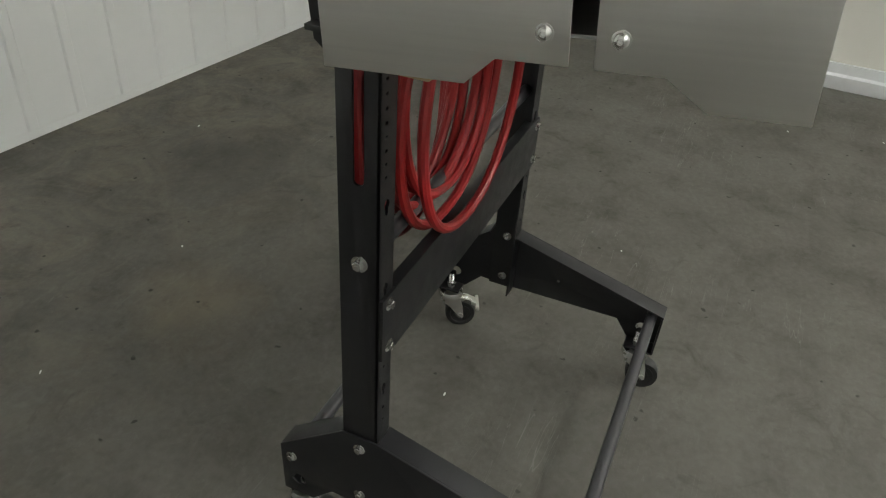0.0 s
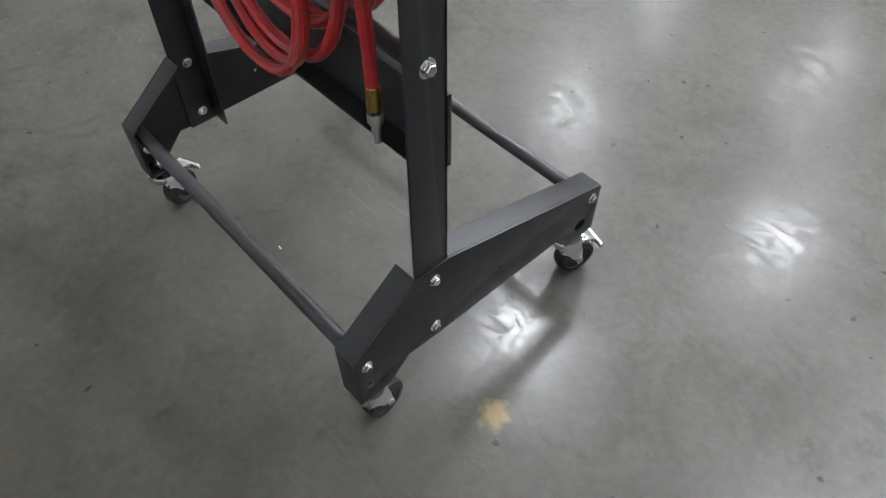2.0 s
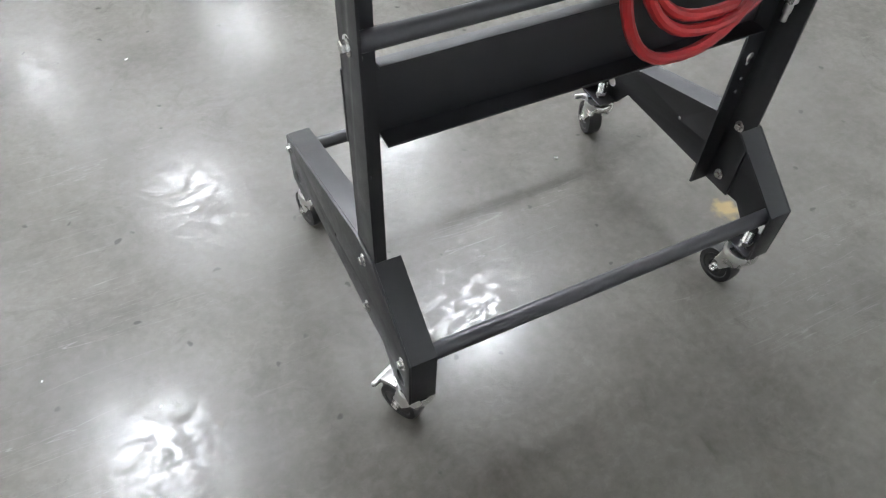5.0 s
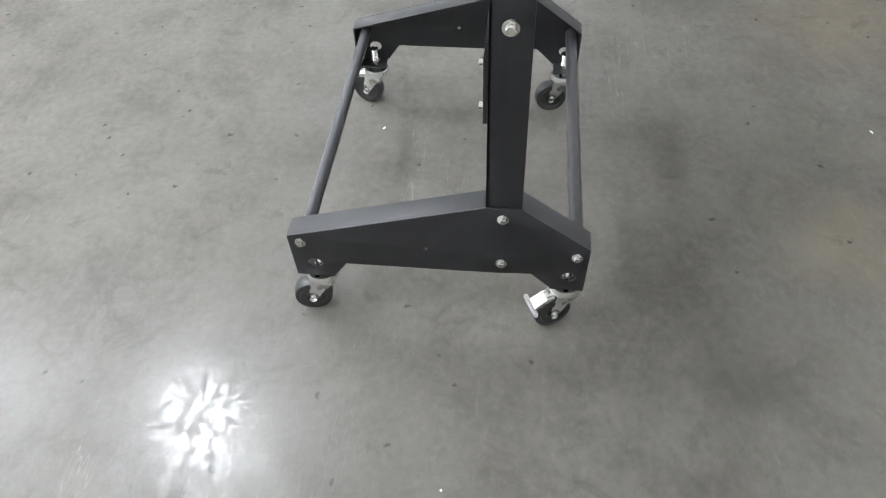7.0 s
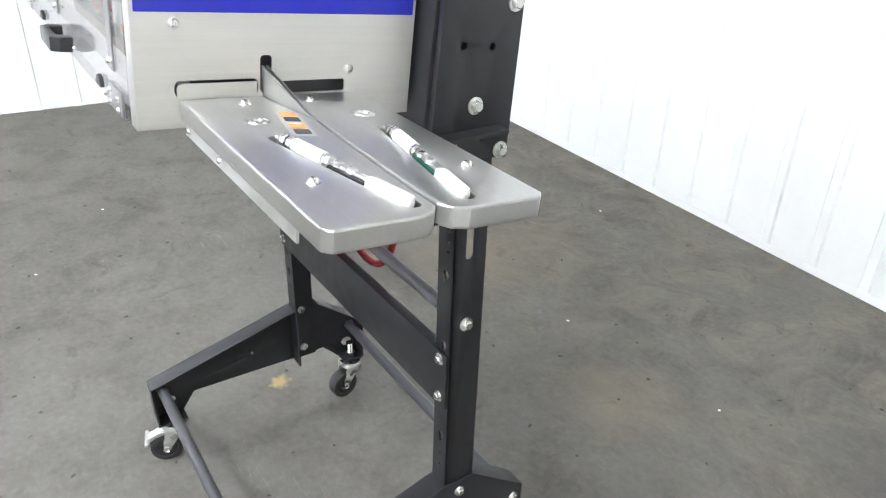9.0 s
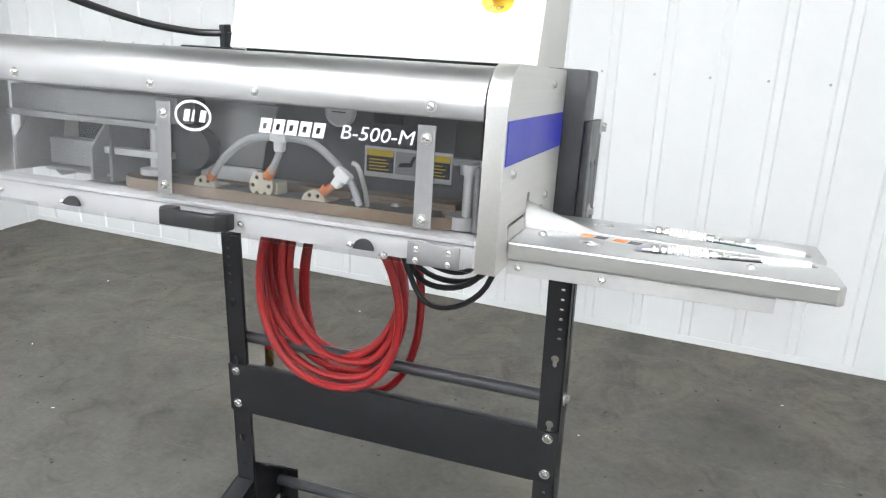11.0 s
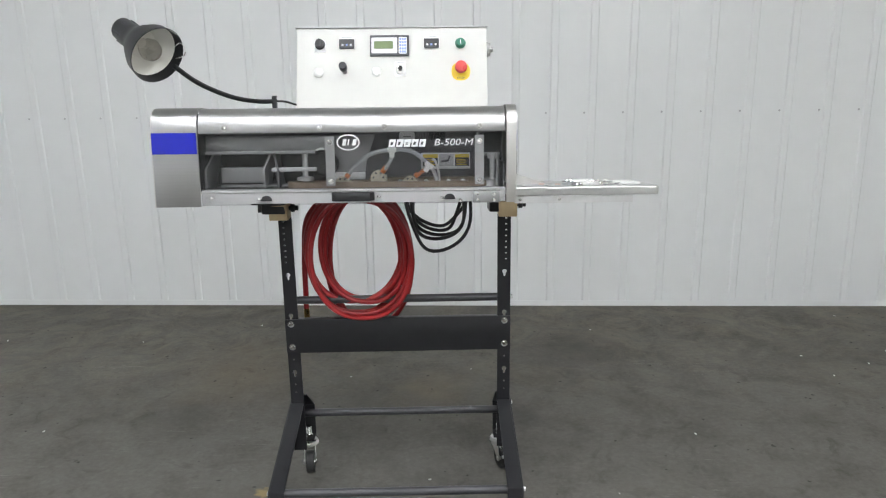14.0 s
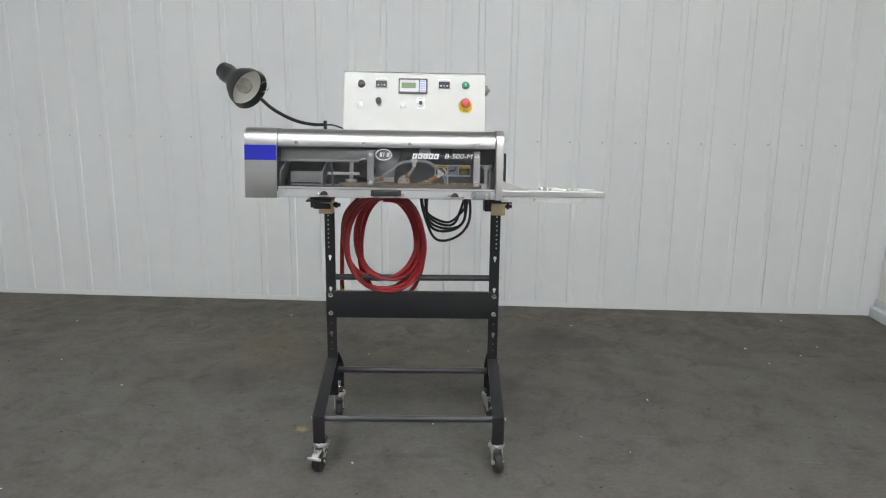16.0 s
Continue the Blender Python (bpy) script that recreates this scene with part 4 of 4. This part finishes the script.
for i in range(3):
    for j in range(5):
        flat("key", 0.0056, 0.0065, 0.0069, 0.0076, 0.0395 + 0.0066 * i, 0.3835 + 0.0086 * j, KEYPAD, keypad, "", 0.001)
for x in (-0.106, 0.124):
    tag = flat("name_tag", 0.043, 0.037, 0.0, 0.0008, x, 0.411, LABEL_WHITE)
    flat("print_line", 0.03, 0.002, 0.0009, 0.0012, x, 0.425, GREYMETAL, tag, "", 0.0005)
    counter = flat("thumbwheel", 0.041, 0.025, 0.0, 0.006, x, 0.407, BLACK, None, "black three-digit thumbwheel counter", 0.002)
    for k in (-1, 0, 1):
        flat("digit_window", 0.0055, 0.0055, 0.0061, 0.0066, x + 0.0112 * k, 0.403, LABEL_WHITE if k else KEYPAD, counter, "", 0.001)
tag = flat("name_tag", 0.03, 0.034, 0.0, 0.0008, -0.179, 0.402, LABEL_WHITE)
knob = turned("selector_knob", [(0.014, 0), (0.014, 0.004), (0.0115, 0.005), (0.011, 0.017), (0, 0.017)], -0.179, 0.406, BLACK, None, "black round selector knob")
flat("pointer", 0.006, 0.02, 0.017, 0.021, -0.179, 0.406, BLACK, knob, "", 0.002)
turned("pilot_light", [(0.0135, 0), (0.0135, 0.0025), (0.011, 0.003), (0.009, 0.0045), (0, 0.005)], -0.183, 0.331, WHITE, None, "white pilot light")
turned("pilot_light", [(0.0135, 0), (0.0135, 0.0035), (0.0115, 0.004), (0.010, 0.007), (0, 0.0085)], -0.026, 0.332, WHITE, None, "white pilot light")
turned("toggle_shaft", [(0.007, 0), (0.007, 0.03), (0, 0.03)], -0.112, 0.333, GREYMETAL)
turned("toggle_knob", [(0.0095, 0.028), (0.0105, 0.03), (0.0105, 0.05), (0.009, 0.053), (0, 0.053)], -0.112, 0.333, BLACK, None, "long black push knob")
tag = flat("name_tag", 0.03, 0.042, 0.0, 0.0008, 0.039, 0.34, LABEL_WHITE)
flat("print_line", 0.02, 0.002, 0.0009, 0.0012, 0.039, 0.357, GREYMETAL, tag, "", 0.0005)
turned("bezel", [(0.013, 0), (0.013, 0.004), (0.011, 0.006), (0.0085, 0.006), (0, 0.003)], 0.039, 0.336, ZINC)
turned("toggle_knob", [(0.006, 0.003), (0.006, 0.014), (0, 0.015)], 0.039, 0.338, BLACK)
side = lathe([(0.02, 0), (0.02, 0.006), (0.0175, 0.008), (0.0175, 0.012), (0.008, 0.013), (0.006, 0.02), (0, 0.02)], pose(0.2585, 0.075, 0.165, 0, 90, 0), 20)
part("isolator_switch", side, GREYMETAL, control, "grey round isolator switch on the side")

# ---- work lamp on a bent neck ----
lamp = thing("work_lamp", pose(-0.331, 0.02, 1.181), "black clip-on work lamp with bent neck, switched off", "lamp")
part("clamp", box(-0.006, 0.006, -0.01, 0.01, 0.0, 0.05, 0.002), BLACK, lamp)
part("clamp", box(-0.014, 0.014, -0.016, 0.016, 0.0, 0.006, 0.001), BLACK, lamp)
C = Vector((-0.213, -0.32, 0.172))
part("neck", tube(smooth_line([(0.004, 0.0, 0.035), (-0.035, -0.03, 0.036), (-0.078, -0.085, 0.047), (-0.115, -0.15, 0.068), (-0.147, -0.225, 0.098), (-0.172, -0.295, 0.136)]), 0.0062, 12), CABLE, lamp, "black bendable neck")
part("cord", tube(smooth_line([(0.0, 0.0, 0.035), (0.03, 0.0, 0.033), (0.06, 0.01, 0.023), (0.09, 0.05, 0.012)]), 0.003, 8), CABLE, lamp)
part("wire_clip", tube(smooth_line([C + Vector(p) for p in ((0.05, 0.02, -0.02), (0.07, 0.02, -0.012), (0.074, 0.02, 0.006), (0.062, 0.02, 0.016), (0.05, 0.02, 0.008))]), 0.0013, 6), ZINC, lamp)
AX = Vector((0.7, -0.52, -0.42)).normalized()
LAMP_M = Matrix.Translation(C) @ AX.to_track_quat("Z", "Y").to_matrix().to_4x4()
part("shade", lathe([(0.0, -0.125), (0.024, -0.125), (0.028, -0.12), (0.031, -0.07), (0.034, -0.055), (0.05, -0.03), (0.064, 0.0), (0.068, 0.028), (0.0665, 0.029), (0.0625, 0.0), (0.0485, -0.028), (0.036, -0.046), (0.0, -0.047)], LAMP_M, 32), BLACK, lamp, "black bell-shaped lamp shade")
part("reflector", lathe([(0.062, 0.002), (0.056, -0.012), (0.047, -0.026), (0.034, -0.038), (0.0, -0.042)], LAMP_M, 28), ENAMEL, lamp, "white enamel reflector")
part("bulb", lathe([(0.013, -0.04), (0.014, -0.03), (0.022, -0.018), (0.0265, -0.003), (0.022, 0.012), (0.01, 0.019), (0, 0.02)], LAMP_M, 20), BULB, lamp, "clear glass bulb")
for k in range(6):
    a = radians(60 * k)
    part("vent", box(-0.003, 0.003, -0.0015, 0.0015, -0.112, -0.078, 0.001, 1), LABEL_DARK, lamp).matrix_basis = LAMP_M @ pose(0.0298 * math.cos(a), 0.0298 * math.sin(a), 0, 0, 0, math.degrees(a) + 90)
part("switch_plate", box(-0.02, 0.02, -0.0008, 0.0008, 0.006, 0.028, 0.0005, 1), LABEL_WHITE, lamp).matrix_basis = LAMP_M @ pose(0.03, 0.0575, -0.002, 0, 0, -28)

# ---- hoses hanging below the machine ----
hose = thing("air_hose", pose(-0.1, 0.0, 0.508), "coiled red rubber air hose hanging in loops", "hose")
LOOPS = [(-0.1, 0.163, 0.572, -0.075), (-0.092, 0.152, 0.588, -0.03), (-0.11, 0.153, 0.576, -0.016), (-0.085, 0.128, 0.66, -0.004), (-0.122, 0.155, 0.578, 0.008), (-0.082, 0.115, 0.665, 0.018), (-0.128, 0.152, 0.552, 0.03), (-0.12, 0.146, 0.58, 0.042), (-0.074, 0.13, 0.522, 0.058)]
pts = []
for k in range(len(LOOPS) * 44):
    u = k / 44
    i = min(int(u), len(LOOPS) - 1)
    j = min(i + 1, len(LOOPS) - 1)
    w = u - i
    w = w * w * (3 - 2 * w)
    cx, hw, low, y = (LOOPS[i][q] * (1 - w) + LOOPS[j][q] * w for q in range(4))
    cx, hw = cx - 0.007, hw * 0.955
    a = 2 * math.pi * u
    top = 0.938 - 0.05 * max(0.0, y)
    cz, hh = (top + low) / 2, (top - low) / 2
    sx = math.sin(a)
    pts.append(Vector((cx + hw * math.copysign(abs(sx) ** 0.85, sx) + 0.1, y + 0.006 * math.sin(5 * u), cz + hh * math.cos(a) - 0.5)))
tail = [(-0.11, 0.035, 0.43), (-0.165, 0.04, 0.36), (-0.178, 0.035, 0.25), (-0.18, 0.03, 0.14), (-0.181, 0.03, 0.085)]
part("hose", tube(pts, 0.0078, 10), RED, hose, "red rubber hose coils")
part("tail", tube(smooth_line(tail), 0.0082, 10), RED, hose)
part("ferrule", lathe([(0.0086, 0.055), (0.0092, 0.06), (0.0086, 0.065), (0.0092, 0.07), (0.0086, 0.085), (0.007, 0.087)], pose(-0.181, 0.03, 0), 12), BRASS, hose, "brass hose ferrule")
part("plug", lathe([(0.009, 0.045), (0.0095, 0.05), (0.0095, 0.036), (0.006, 0.034), (0.006, 0.02), (0.0045, 0.018), (0.0045, 0.006), (0, 0.006)], pose(-0.181, 0.03, 0), 12), ZINC, hose, "steel quick-connect plug")

cord = thing("power_cable", pose(0.124, 0, 0.794), "coiled black power cable hanging in loops", "cable")
for k, (x0, x1, low, y) in enumerate(((0.042, 0.225, 0.776, -0.06), (0.05, 0.215, 0.812, -0.05), (0.058, 0.228, 0.82, -0.035), (0.066, 0.21, 0.828, -0.02), (0.055, 0.22, 0.835, 0.0))):
    arc = []
    for i in range(25):
        a = math.pi * i / 24
        arc.append((0.5 * (x0 + x1) - 0.5 * (x1 - x0) * math.cos(a) - 0.135 + 0.01 * math.sin(3 * a + k), y + 0.01 * math.sin(2 * a + k), 0.945 - (0.945 - low) * math.sin(a) ** 0.8 - 0.78))
    part("cable_loop", tube(arc, 0.005, 8), CABLE, cord)

# ---- small debris on the floor ----
rng = random.Random(11)
bm = bmesh.new()
for k in range(34):
    x, y = rng.uniform(-2.2, 2.2), rng.uniform(-2.6, 1.5)
    a, w, h = rng.uniform(0, 360), rng.uniform(0.0018, 0.006), rng.uniform(0.001, 0.0022)
    own = box(-w, w, -h, h, 0.0, rng.uniform(0.001, 0.0025))
    own.transform(pose(x, y, 0.0002, 0, 0, a))
    join(bm, own)
tagged(new("floor_debris", finish("floor_debris", bm, CHIP)), "scattered pale chips and scraps on the floor", "debris", kind="stuff")
